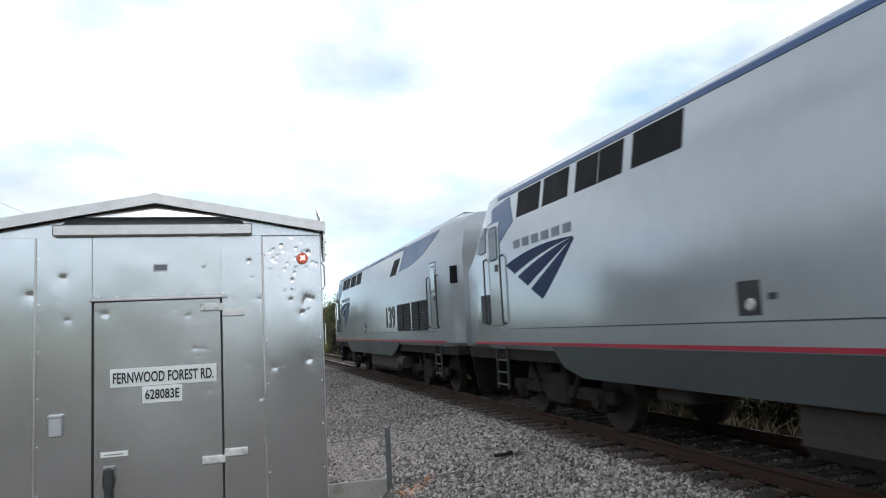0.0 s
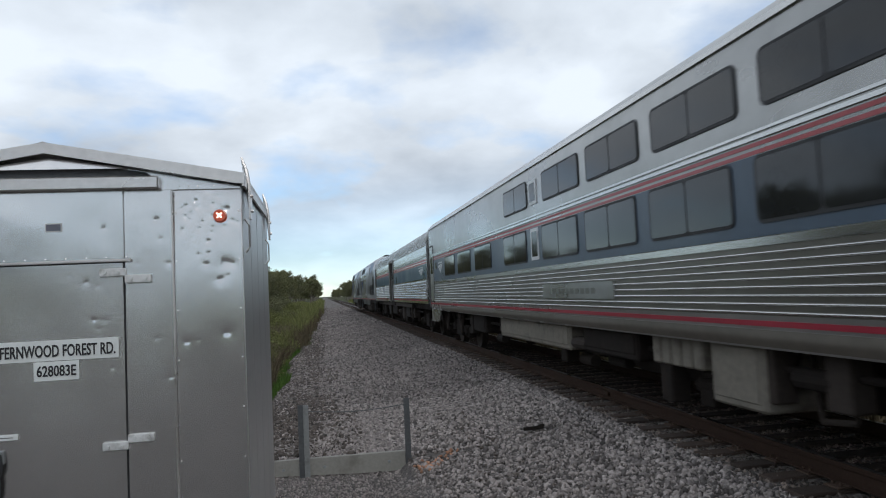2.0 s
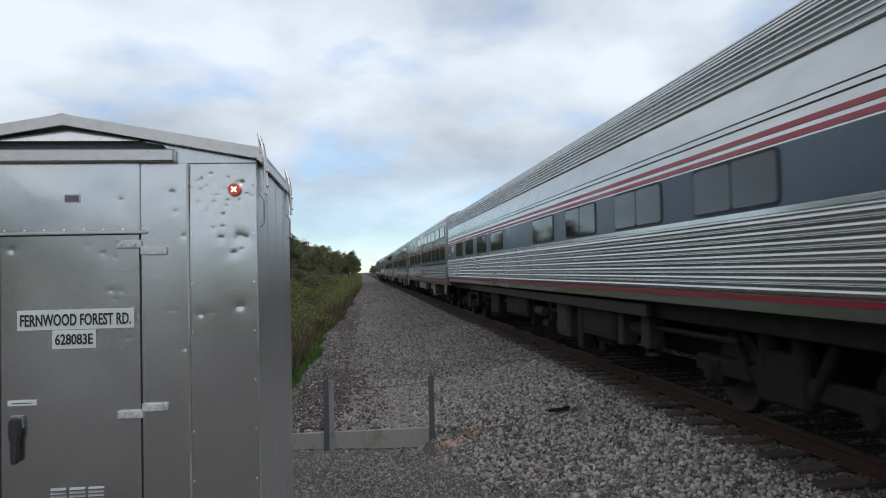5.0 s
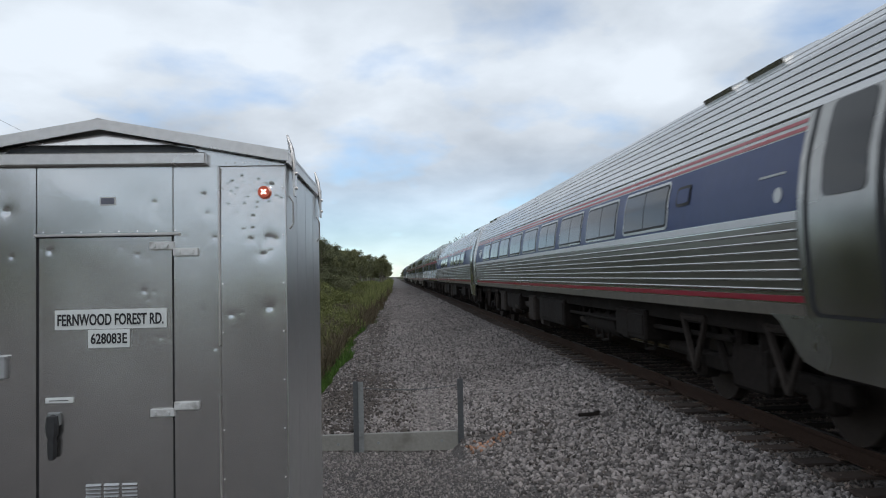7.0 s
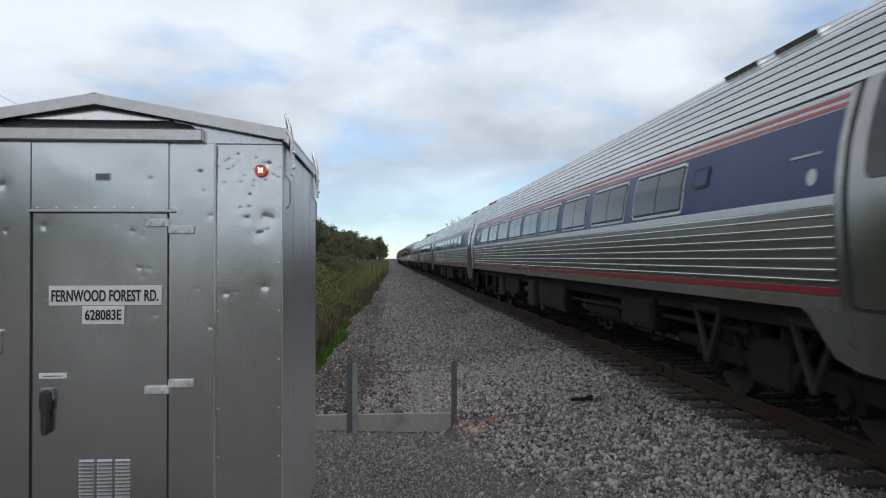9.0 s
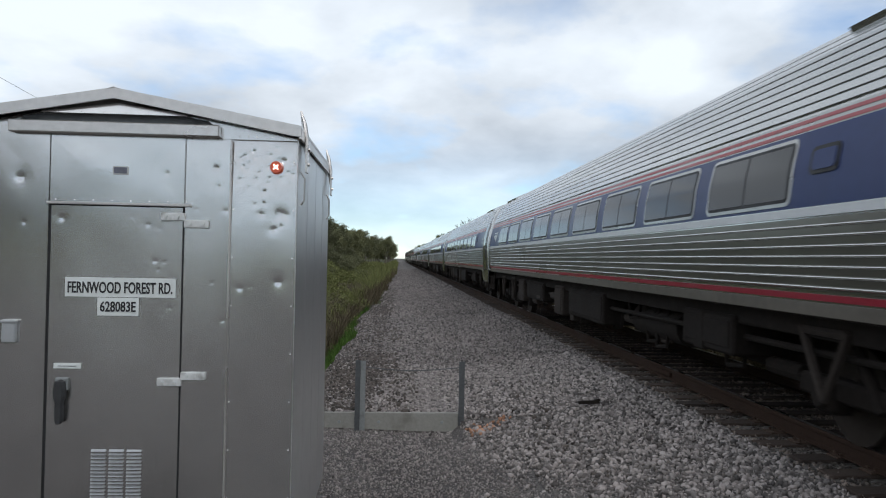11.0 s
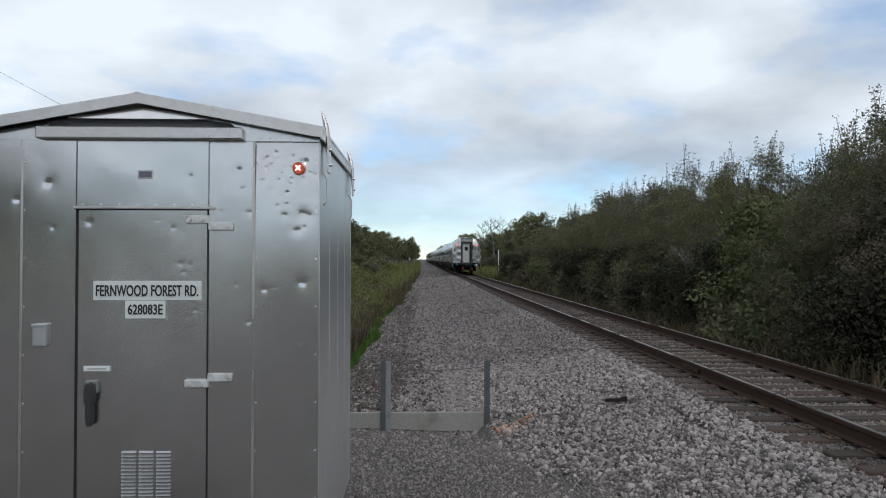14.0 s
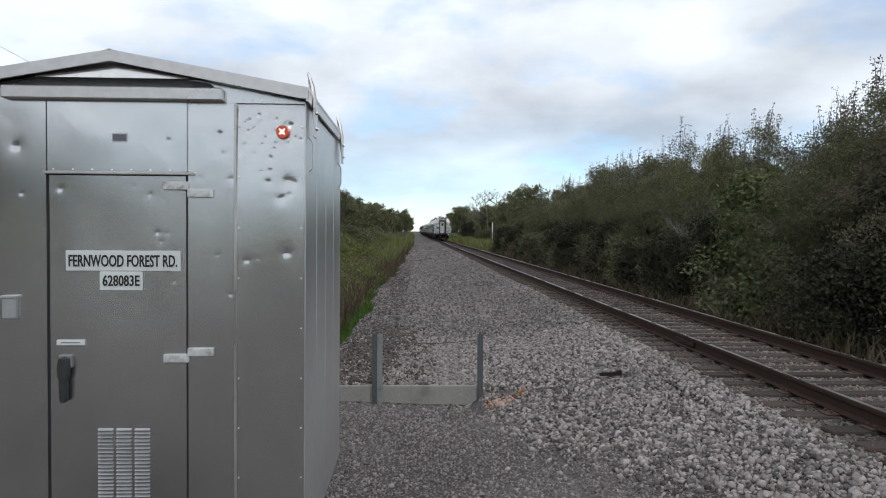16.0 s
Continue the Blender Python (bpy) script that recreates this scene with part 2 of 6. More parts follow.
RUBBER = material("black_rubber", (0.018, 0.018, 0.02), 0.6, 0.0, 0.2, 3.0, 30.0)
UNDER = material("grimy_undercarriage", (0.020, 0.016, 0.014), 0.9, 0.0, 0.35, 1.5, 18.0, 0.2, 30.0, dark=(0.030, 0.023, 0.019), spec=0.2)
EQUIP_PALE = material("pale_grey_equipment_box", (0.21, 0.19, 0.16), 0.75, 0.0, 0.25, 1.5, 18.0, 0.1, 30.0, dark=(0.10, 0.085, 0.07), spec=0.2)
UNDER_LIGHT = material("grey_equipment_box", (0.050, 0.041, 0.036), 0.85, 0.0, 0.3, 1.5, 18.0, 0.1, 30.0, spec=0.15)
WHEEL = material("wheel_steel", (0.050, 0.040, 0.034), 0.75, 0.2, 0.3, 2.0, 20.0, spec=0.2)
DIAPH = material("diaphragm_grey", (0.13, 0.13, 0.125), 0.7, 0.1, 0.25, 2.0, 14.0, 0.1)
CREAM = material("pale_end_door", (0.50, 0.49, 0.46), 0.45, 0.3, 0.12, 1.5, 12.0)
TAIL_RED = material("red_tail_lamp", (1.0, 0.05, 0.06), 0.2, 0.0, 0.0, emit=2.2)
WHITE_LAMP = material("white_connector", (0.75, 0.77, 0.8), 0.35, 0.0, 0.05, emit=0.08)
BLUE_PLUG = material("blue_connector", (0.05, 0.17, 0.42), 0.4, 0.0, 0.1)
RED_PART = material("red_hose_valve", (0.5, 0.03, 0.05), 0.5, 0.0, 0.1)
BARK = material("grey_bark", (0.15, 0.13, 0.11), 0.9, 0, 0.3, 2.0, 18.0, 0.4, 25.0)
TWIG = material("pale_bare_branch", (0.20, 0.185, 0.165), 0.9, 0, 0.25, 2.0, 18.0)


def leaf_material(name, base, vary):
    m = material(name, base, 0.85, 0, 0.25, 0.5, 6.0, island=vary, rough_vary=0, spec=0.08)
    return m


LEAF_DARK = leaf_material("dark_leaf", (0.140, 0.142, 0.080), 0.13)
# Leaf colour darkened to stand for shade low in the thicket.
LEAF_UNDER = leaf_material("shaded_undergrowth_leaf", (0.050, 0.050, 0.034), 0.22)
LEAF_MID = leaf_material("olive_leaf", (0.165, 0.165, 0.085), 0.13)
LEAF_BRIGHT = leaf_material("bright_leaf", (0.135, 0.155, 0.072), 0.2)
LEAF_BROWN = leaf_material("brown_leaf", (0.135, 0.115, 0.078), 0.15)
LEAF_TIP = leaf_material("dull_shoot_leaf", (0.080, 0.072, 0.058), 0.2)
GRASS = leaf_material("lush_grass", (0.070, 0.125, 0.028), 0.35)
WEED = leaf_material("tall_weed", (0.165, 0.175, 0.068), 0.40)
DRY = leaf_material("dry_stalk", (0.105, 0.085, 0.055), 0.45)


# ---- mesh helpers ----
class Mesh:
    """Collects vertices and faces of one part."""

    def __init__(self):
        self.v, self.f = [], []

    def add(self, verts, faces):
        k = len(self.v)
        self.v.extend(verts)
        self.f.extend([tuple(i + k for i in f) for f in faces])
        return self

    def box(self, x0, y0, z0, x1, y1, z1, c=0.0):
        if c <= 0:
            v = [(x, y, z) for x in (x0, x1) for y in (y0, y1) for z in (z0, z1)]
            return self.add(v, [(0, 1, 3, 2), (4, 6, 7, 5), (0, 4, 5, 1), (2, 3, 7, 6), (0, 2, 6, 4), (1, 5, 7, 3)])
        bm = bmesh.new()
        for x, sx in ((x0, 1), (x1, -1)):
            for y, sy in ((y0, 1), (y1, -1)):
                for z, sz in ((z0, 1), (z1, -1)):
                    bm.verts.new((x, y + sy * c, z + sz * c))
                    bm.verts.new((x + sx * c, y, z + sz * c))
                    bm.verts.new((x + sx * c, y + sy * c, z))
        bmesh.ops.convex_hull(bm, input=bm.verts)
        bm.verts.index_update()
        self.add([tuple(v.co) for v in bm.verts], [tuple(v.index for v in f.verts) for f in bm.faces])
        bm.free()
        return self

    def prism(self, poly, y0, y1):
        """A closed (x, z) outline drawn out along y."""
        n = len(poly)
        v = [(x, y0, z) for x, z in poly] + [(x, y1, z) for x, z in poly]
        f = [(i, (i + 1) % n, n + (i + 1) % n, n + i) for i in range(n)]
        return self.add(v, f + [tuple(range(n - 1, -1, -1)), tuple(range(n, 2 * n))])

    def loft(self, rings, caps=True):
        """Rings of equal length, joined in order."""
        n = len(rings[0])
        v = [p for r in rings for p in r]
        f = []
        for k in range(len(rings) - 1):
            f += [(k * n + i, k * n + (i + 1) % n, (k + 1) * n + (i + 1) % n, (k + 1) * n + i) for i in range(n)]
        if caps:
            f += [tuple(range(n - 1, -1, -1)), tuple(range((len(rings) - 1) * n, len(rings) * n))]
        return self.add(v, f)

    def tube(self, a, b, r0, r1=None, n=8):
        r1 = r0 if r1 is None else r1
        a, b = Vector(a), Vector(b)
        d = (b - a).normalized()
        u = d.orthogonal().normalized()
        w = d.cross(u)
        rings = []
        for p, r in ((a, r0), (b, r1)):
            rings.append([tuple(p + (u * math.cos(2 * math.pi * i / n) + w * math.sin(2 * math.pi * i / n)) * r) for i in range(n)])
        return self.loft(rings)

    def wire(self, points, r, n=6):
        for a, b in zip(points, points[1:]):
            self.tube(a, b, r, r, n)
        return self

    def plate(self, outline, depth):
        """A closed 3D outline pushed along the vector depth."""
        d = Vector(depth)
        return self.loft([[tuple(p) for p in outline], [tuple(Vector(p) + d) for p in outline]])


def mesh_of(name, m, mat, angle=32):
    me = bpy.data.meshes.new(name)
    me.from_pydata(m.v, [], m.f)
    me.materials.append(mat)
    bm = bmesh.new()
    bm.from_mesh(me)
    bmesh.ops.recalc_face_normals(bm, faces=bm.faces)
    bm.to_mesh(me)
    bm.free()
    me.polygons.foreach_set("use_smooth", [True] * len(me.polygons))
    me.set_sharp_from_angle(angle=radians(angle))
    me.update()
    return me


def part(name, m, mat, parent=None, label="", angle=32):
    ob = new(name, mesh_of(name, m, mat, angle))
    ob.parent = parent
    return tagged(ob, label)


def share(name, ob, parent, m):
    """Another object on ob's mesh."""
    o = new(name, ob.data)
    o.parent = parent
    o.matrix_basis = m
    return o


def thing(name, label, category, group=""):
    return tagged(new(name), label, category, group)


def raw_mesh(name, verts, faces, mat, smooth=False):
    me = bpy.data.meshes.new(name)
    verts, faces = np.asarray(verts, dtype=np.float32), np.asarray(faces, dtype=np.int32)
    k = faces.shape[1]
    me.vertices.add(len(verts)); me.vertices.foreach_set("co", verts.ravel())
    me.loops.add(faces.size); me.loops.foreach_set("vertex_index", faces.ravel())
    me.polygons.add(len(faces)); me.polygons.foreach_set("loop_start", np.arange(0, faces.size, k))
    me.update(calc_edges=True)
    if smooth:
        me.polygons.foreach_set("use_smooth", [True] * len(faces))
    me.materials.append(mat)
    return me


# ---- ground ----
def smooth(a, b, x):
    t = np.clip((x - a) / (b - a), 0, 1)
    return t * t * (3 - 2 * t)


def height(x, y):
    """The ground's height over the plan: track bed, shoulders, apron, ditch and fields."""
    x, y = np.asarray(x, float), np.asarray(y, float)
    shoulder_l = -0.215 - 0.46 * np.clip((-1.75 - x) / 2.15, 0, 1)
    behind = np.where(x < -2.9, np.maximum(shoulder_l, -0.46), shoulder_l)
    left_far = behind - 1.0 * smooth(-6.0, -7.8, x) + 0.75 * smooth(-8.2, -11.5, x)
    left_near = np.where(x < -3.6, -0.645 - 0.02 * smooth(-3.6, -4.5, x), shoulder_l)
    left = np.where(y < 9.42, left_near, left_far)
    spill = smooth(8.6, 9.9, y)
    left = np.where(x > -4.2, left_near * (1 - spill) + left_far * spill, left)
    left = left + (0.0 - left) * smooth(3.0, 0.8, y) * smooth(-1.6, -2.6, x)
    right = -0.215 - 0.36 * np.clip(x - 1.45, 0, 2.2)
    z = np.where(x < 0, left, right)
    z = z - 0.03 * (np.sin(x * 1.7 + y * 0.6) * np.sin(y * 0.9 - x * 0.4)) * (np.abs(x) > 1.9)
    return z


def bank_edge(y):
    """Where the ballast meets the weedy bank."""
    y = np.asarray(y, float)
    return np.interp(y, [9.4, 14, 25, 37, 90, 300], [-6.15, -6.35, -6.15, -5.75, -5.2, -4.9]) + 0.14 * np.sin(y * 0.42) + 0.09 * np.sin(y * 1.35 + 1)


def apron_edge(y):
    """Where the fine apron gravel meets the ballast."""
    y = np.asarray(y, float)
    return -4.2 + 0.41 * (9.4 - np.clip(y, 3.0, 9.4)) + 0.06 * np.sin(y * 3.1)


def spaced(pieces):
    out = []
    for a, b, n in pieces:
        out += list(np.linspace(a, b, n, endpoint=False))
    return np.array(out + [pieces[-1][1]])


gx = spaced([(-3000, -200, 12), (-200, -30, 18), (-30, -9, 22), (-9, -2, 42), (-2, 5, 34), (5, 30, 24), (30, 200, 18), (200, 3000, 12)])
gy = spaced([(-3000, -100, 10), (-100, 0, 20), (0, 9.3, 34), (9.3, 9.5, 4), (9.5, 30, 70), (30, 120, 80), (120, 500, 50), (500, 3500, 16)])
GX, GY = np.meshgrid(gx, gy, indexing="ij")
GZ = height(GX, GY)


def sheet(name, keep, lift, mat, label):
    nx, ny = len(gx), len(gy)
    idx = np.arange(nx * ny).reshape(nx, ny)
    cx, cy = (GX[:-1, :-1] + GX[1:, 1:]) / 2, (GY[:-1, :-1] + GY[1:, 1:]) / 2
    mask = keep(cx, cy)
    q = np.stack([idx[:-1, :-1], idx[1:, :-1], idx[1:, 1:], idx[:-1, 1:]], -1)[mask]
    used, inv = np.unique(q, return_inverse=True)
    v = np.stack([GX.ravel(), GY.ravel(), GZ.ravel() + lift], -1)[used]
    ob = new(name, raw_mesh(name, v, inv.reshape(-1, 4), mat, True))
    return tagged(ob, label, "ground", kind="structure")


def gravel_material(name, dark, light, cell, bump):
    m = bpy.data.materials.new(name)
    m.use_nodes = True
    n, l = m.node_tree.nodes, m.node_tree.links
    p = n["Principled BSDF"]
    p.inputs["Roughness"].default_value = 0.9
    p.inputs["Specular IOR Level"].default_value = 0.25
    tc = n.new("ShaderNodeTexCoord")
    vo = n.new("ShaderNodeTexVoronoi"); vo.inputs["Scale"].default_value = cell
    no = n.new("ShaderNodeTexNoise"); no.inputs["Scale"].default_value, no.inputs["Detail"].default_value = 0.55, 6
    l.new(tc.outputs["Object"], vo.inputs["Vector"]); l.new(tc.outputs["Object"], no.inputs["Vector"])
    sp = n.new("ShaderNodeSeparateColor"); l.new(vo.outputs["Color"], sp.inputs[0])
    rp = n.new("ShaderNodeValToRGB")
    rp.color_ramp.elements[0].color, rp.color_ramp.elements[1].color = (*dark, 1), (*light, 1)
    l.new(sp.outputs[0], rp.inputs[0])
    mr = n.new("ShaderNodeMapRange")
    mr.inputs["From Min"].default_value, mr.inputs["From Max"].default_value = 0.3, 0.7
    mr.inputs["To Min"].default_value, mr.inputs["To Max"].default_value = 0.60, 1.22
    l.new(no.outputs["Fac"], mr.inputs["Value"])
    sc = n.new("ShaderNodeVectorMath"); sc.operation = "SCALE"
    l.new(rp.outputs[0], sc.inputs[0]); l.new(mr.outputs[0], sc.inputs["Scale"])
    l.new(sc.outputs[0], p.inputs["Base Color"])
    bp = n.new("ShaderNodeBump"); bp.inputs["Strength"].default_value, bp.inputs["Distance"].default_value, bp.invert = bump, 0.03, True
    l.new(vo.outputs["Distance"], bp.inputs["Height"]); l.new(bp.outputs[0], p.inputs["Normal"])
    return m


EARTH = material("grassy_earth", (0.060, 0.066, 0.030), 0.95, 0, 0.3, 0.15, 2.0, 0.4, 6.0, dark=(0.06, 0.05, 0.035), spec=0.1)
BALLAST_BED = gravel_material("ballast_bed", (0.075, 0.066, 0.060), (0.25, 0.224, 0.208), 20.0, 0.9)
APRON = gravel_material("fine_apron_gravel", (0.068, 0.061, 0.057), (0.195, 0.175, 0.166), 55.0, 0.5)
sheet("ground", lambda x, y: x < 1e9, -0.03, EARTH, "grassy earth running flat to the horizon")
sheet("ballast_ground", lambda x, y: (x > np.where(y < 9.42, apron_edge(y), bank_edge(y))) & (x < 2.2) & (y > -60) & (y < 1600), 0.0, BALLAST_BED,
      "pale grey crushed stone ballast bed beneath the track")
# The stretch behind the viewer is unseen, added to grey the shed's reflections.
sheet("gravel_ground", lambda x, y: ((x <= apron_edge(y)) | ((y < 0) & (x > 2.2) & (x < 30))) & (x > np.where(y < 0, -40, -13)) & (y < 9.42) & (y > -50), 0.0, APRON, "fine dark grey gravel apron round the signal shed, extended unseen for reflections")

# ---- track ----
RAIL_PROFILE = [(-0.07, -0.170), (0.07, -0.170), (0.07, -0.158), (0.012, -0.140), (0.010, -0.055), (0.036, -0.042), (0.036, -0.006), (0.028, 0.0),
                (-0.028, 0.0), (-0.036, -0.006), (-0.036, -0.042), (-0.010, -0.055), (-0.012, -0.140), (-0.07, -0.158)]
HEAD_TOP = [(-0.024, 0.0005), (0.024, 0.0005), (0.024, 0.003), (-0.024, 0.003)]
TRACK0, TRACK1 = -40.0, 1500.0
for side, rx in (("near", -0.753), ("far", 0.753)):
    rail = part("rail", Mesh().prism([(rx + x, z) for x, z in RAIL_PROFILE], TRACK0, TRACK1), RAIL_SIDE)
    tagged(rail, "rusty brown steel rail with a polished head", "rail", "rails of the track", "structure")
    part("rail_head", Mesh().prism([(rx + x, z) for x, z in HEAD_TOP], TRACK0, TRACK1), RAIL_TOP, rail, "polished running surface")
    if side == "near":
        part("joint_bar", Mesh().box(rx - 0.05, 10.75, -0.13, rx - 0.012, 11.45, -0.06, 0.008), RAIL_SIDE, rail)
track = tagged(new("track_ties"), "row of weathered timber railway ties in ballast", "railway ties", kind="structure")
rng = random.Random(5)
tie_ob = plate_ob = None
for i in range(150):
    y = 2.0 + i * 0.5 + rng.uniform(-0.03, 0.03)
    m = pose(rng.uniform(-0.06, 0.06), y, rng.uniform(-0.008, 0.004), 0, 0, rng.uniform(-1.0, 1.0))
    if tie_ob is None:
        tie_ob = part("tie", Mesh().box(-1.30, -0.115, -0.37, 1.30, 0.115, -0.185, 0.015), TIE, track)
        tie_ob.matrix_basis = m
        tie0 = tie_ob
    else:
        tie_ob = share("tie", tie0, track, m)
    if i < 70:
        for rx in (-0.753, 0.753):
            if plate_ob is None:
                pm = Mesh().box(-0.17, -0.09, -0.186, 0.17, 0.09, -0.168, 0.004)
                for dx in (-0.11, 0.11):
                    for dy in (-0.05, 0.05):
                        pm.box(dx - 0.012, dy - 0.012, -0.170, dx + 0.012, dy + 0.012, -0.140, 0.003)
                plate_ob = part("tie_plate", pm, RUST, tie_ob)
                plate_ob.matrix_basis = pose(rx, 0, 0)
            else:
                share("tie_plate", plate_ob, tie_ob, pose(rx, 0, 0))
far_ties = Mesh()
for i in range(600):
    y = 77.0 + i * 0.5
    far_ties.box(-1.3, y - 0.11, -0.3, 1.3, y + 0.11, -0.185)
ft = part("far_ties", far_ties, TIE)
tagged(ft, "distant weathered timber ties of the track", "railway ties", kind="stuff")

# ---- loose stones ----
ICO_V, ICO_F = [], []
g = (1 + 5 ** 0.5) / 2
for a, b in ((-1, g), (1, g), (-1, -g), (1, -g)):
    ICO_V.append((a, b, 0))
for a, b in ((-1, g), (1, g), (-1, -g), (1, -g)):
    ICO_V.append((0, a, b))
for a, b in ((g, -1), (g, 1), (-g, -1), (-g, 1)):
    ICO_V.append((a, 0, b))
ICO_V = np.array(ICO_V) / np.linalg.norm((1, g, 0))
ICO_F = np.array([(0, 11, 5), (0, 5, 1), (0, 1, 7), (0, 7, 10), (0, 10, 11), (1, 5, 9), (5, 11, 4), (11, 10, 2), (10, 7, 6), (7, 1, 8),
                  (3, 9, 4), (3, 4, 2), (3, 2, 6), (3, 6, 8), (3, 8, 9), (4, 9, 5), (2, 4, 11), (6, 2, 10), (8, 6, 7), (9, 8, 1)])
OCT_V = np.array([(1, 0, 0), (-1, 0, 0), (0, 1, 0), (0, -1, 0), (0, 0, 1), (0, 0, -1)], float)
OCT_F = np.array([(0, 2, 4), (2, 1, 4), (1, 3, 4), (3, 0, 4), (2, 0, 5), (1, 2, 5), (3, 1, 5), (0, 3, 5)])


def stones(name, regions, size, mat, label, seed, fine=False, sink=0.3, keep=None):
    """Stones strewn over rectangles (x0, x1, y0, y1, per square metre)."""
    r = np.random.default_rng(seed)
    P = []
    for x0, x1, y0, y1, d in regions:
        n = int((x1 - x0) * (y1 - y0) * d)
        P.append(np.stack([r.uniform(x0, x1, n), r.uniform(y0, y1, n)], -1))
    P = np.concatenate(P)
    if keep:
        P = P[keep(P[:, 0], P[:, 1], r)]
    n = len(P)
    BV, BF = (OCT_V, OCT_F) if fine else (ICO_V, ICO_F)
    k = len(BV)
    s = r.uniform(size[0], size[1], n) * r.choice([0.75, 1.0, 1.25], n)
    V = np.repeat(BV[None], n, 0) * (1 + r.uniform(-0.48, 0.45, (n, k, 1)))
    V = V * (s[:, None, None] * np.stack([np.ones(n), r.uniform(0.45, 1, n), r.uniform(0.4, 0.85, n)], -1)[:, None, :])
    q = r.normal(size=(n, 4)); q /= np.linalg.norm(q, axis=1)[:, None]
    w, x, y, z = q.T
    R = np.stack([1 - 2 * (y * y + z * z), 2 * (x * y - z * w), 2 * (x * z + y * w), 2 * (x * y + z * w), 1 - 2 * (x * x + z * z), 2 * (y * z - x * w),
                  2 * (x * z - y * w), 2 * (y * z + x * w), 1 - 2 * (x * x + y * y)], -1).reshape(n, 3, 3)
    V = np.einsum("nij,nkj->nki", R, V)
    V[:, :, 0] += P[:, 0:1]; V[:, :, 1] += P[:, 1:2]
    V[:, :, 2] += (height(P[:, 0], P[:, 1]) + s * sink)[:, None]
    F = (BF[None] + (np.arange(n) * k)[:, None, None]).reshape(-1, 3)
    ob = new(name, raw_mesh(name, V.reshape(-1, 3), F, mat))
    return tagged(ob, label, "gravel", kind="stuff")


def on_ballast(x, y, r):
    """Thins out over the apron and stops at the bank."""
    near = (x - apron_edge(y)) / 0.5 + r.uniform(-0.5, 1.0, len(x)) > 0
    return np.where(y < 9.4, near, x > bank_edge(y) - 0.1)


def on_apron(x, y, r):
    return (apron_edge(y) - x) / 0.45 + r.uniform(-0.4, 1.0, len(x)) > 0


stones("settled_ballast", [(-6.6, -4.35, 9.5, 13.0, 1500), (-4.35, -3.95, 9.5, 12.0, 700)], (0.011, 0.025), FINE,
       "smaller settled ballast stones behind the retaining boards", 14, keep=on_ballast)
stones("ballast_stones", [(-4.7, -1.35, 3.0, 9.4, 960), (-4.35, -1.35, 9.5, 14.0, 950), (-6.6, -4.35, 9.5, 13.0, 130), (-6.6, -4.35, 13.0, 14.0, 600)], (0.014, 0.036), STONE,
       "angular grey crushed ballast stones on the track shoulder", 1, keep=on_ballast)
stones("ballast_stones_beyond", [(-6.6, -1.35, 14.0, 26.0, 640), (-6.4, -1.35, 26.0, 48.0, 240)], (0.020, 0.044), STONE_FAR,
       "angular grey crushed ballast stones further along the line", 2, True, keep=on_ballast)
stones("far_ballast_stones", [(-6.0, -1.35, 48.0, 80.0, 75), (-5.6, -1.35, 80.0, 130.0, 26)], (0.04, 0.075), STONE_FAR,
       "crushed grey ballast stones far along the line", 13, True, keep=on_ballast)
stones("ballast_between_rails", [(-0.66, 0.66, 3.0, 26.0, 520), (0.86, 1.4, 4.0, 26.0, 300), (-1.45, -1.12, 3.0, 24.0, 420), (-0.66, 0.66, 26.0, 60.0, 150)], (0.016, 0.030), STONE_TRACK,
       "crushed stones lying between the ties and rails", 3, True, 0.1)
stones("far_shoulder_stones", [(1.35, 2.2, 4.0, 26.0, 220)], (0.02, 0.034), STONE_TRACK, "crushed stones on the far shoulder", 8, True)
stones("dirty_ballast", [(-6.5, -5.4, 9.5, 16.0, 520), (-6.4, -5.4, 16.0, 30.0, 300), (-5.4, -4.7, 9.6, 13.0, 150), (-5.8, -5.0, 12.5, 15.5, 330), (-5.6, -4.9, 17.5, 21.0, 200), (-5.9, -5.2, 22.0, 40.0, 140), (-5.6, -5.0, 40.0, 75.0, 60), (-3.5, -2.9, 6.0, 12.0, 45), (-6.5, -5.3, 11.0, 15.0, 420)], (0.018, 0.038), STONE_RUSTY,
       "dirt-darkened stones along the bank's foot", 12, True, 0.6, on_ballast)
stones("rust_stained_ballast", [(-1.15, -0.84, 3.0, 26.0, 520)], (0.016, 0.028), STONE_RUSTY, "rust-stained stones along the rail", 15, True, 0.1)
stones("apron_gravel", [(-6.6, -2.0, 4.0, 9.36, 1150)], (0.008, 0.019), FINE, "fine dark gravel beside the metal shed", 4, True, keep=on_apron)
stones("apron_pale_stones", [(-6.0, -2.6, 4.5, 9.3, 40)], (0.012, 0.026), STONE, "stray pale stones scattered on the dark gravel", 6)
stones("painted_stones", [(-4.14, -3.92, 8.98, 9.16, 330), (-4.02, -3.74, 9.10, 9.28, 430), (-3.84, -3.60, 9.22, 9.40, 330), (-3.66, -3.50, 9.36, 9.50, 500)], (0.02, 0.034), ORANGE,
       "ballast stones splashed with orange marking paint", 7, sink=0.55)

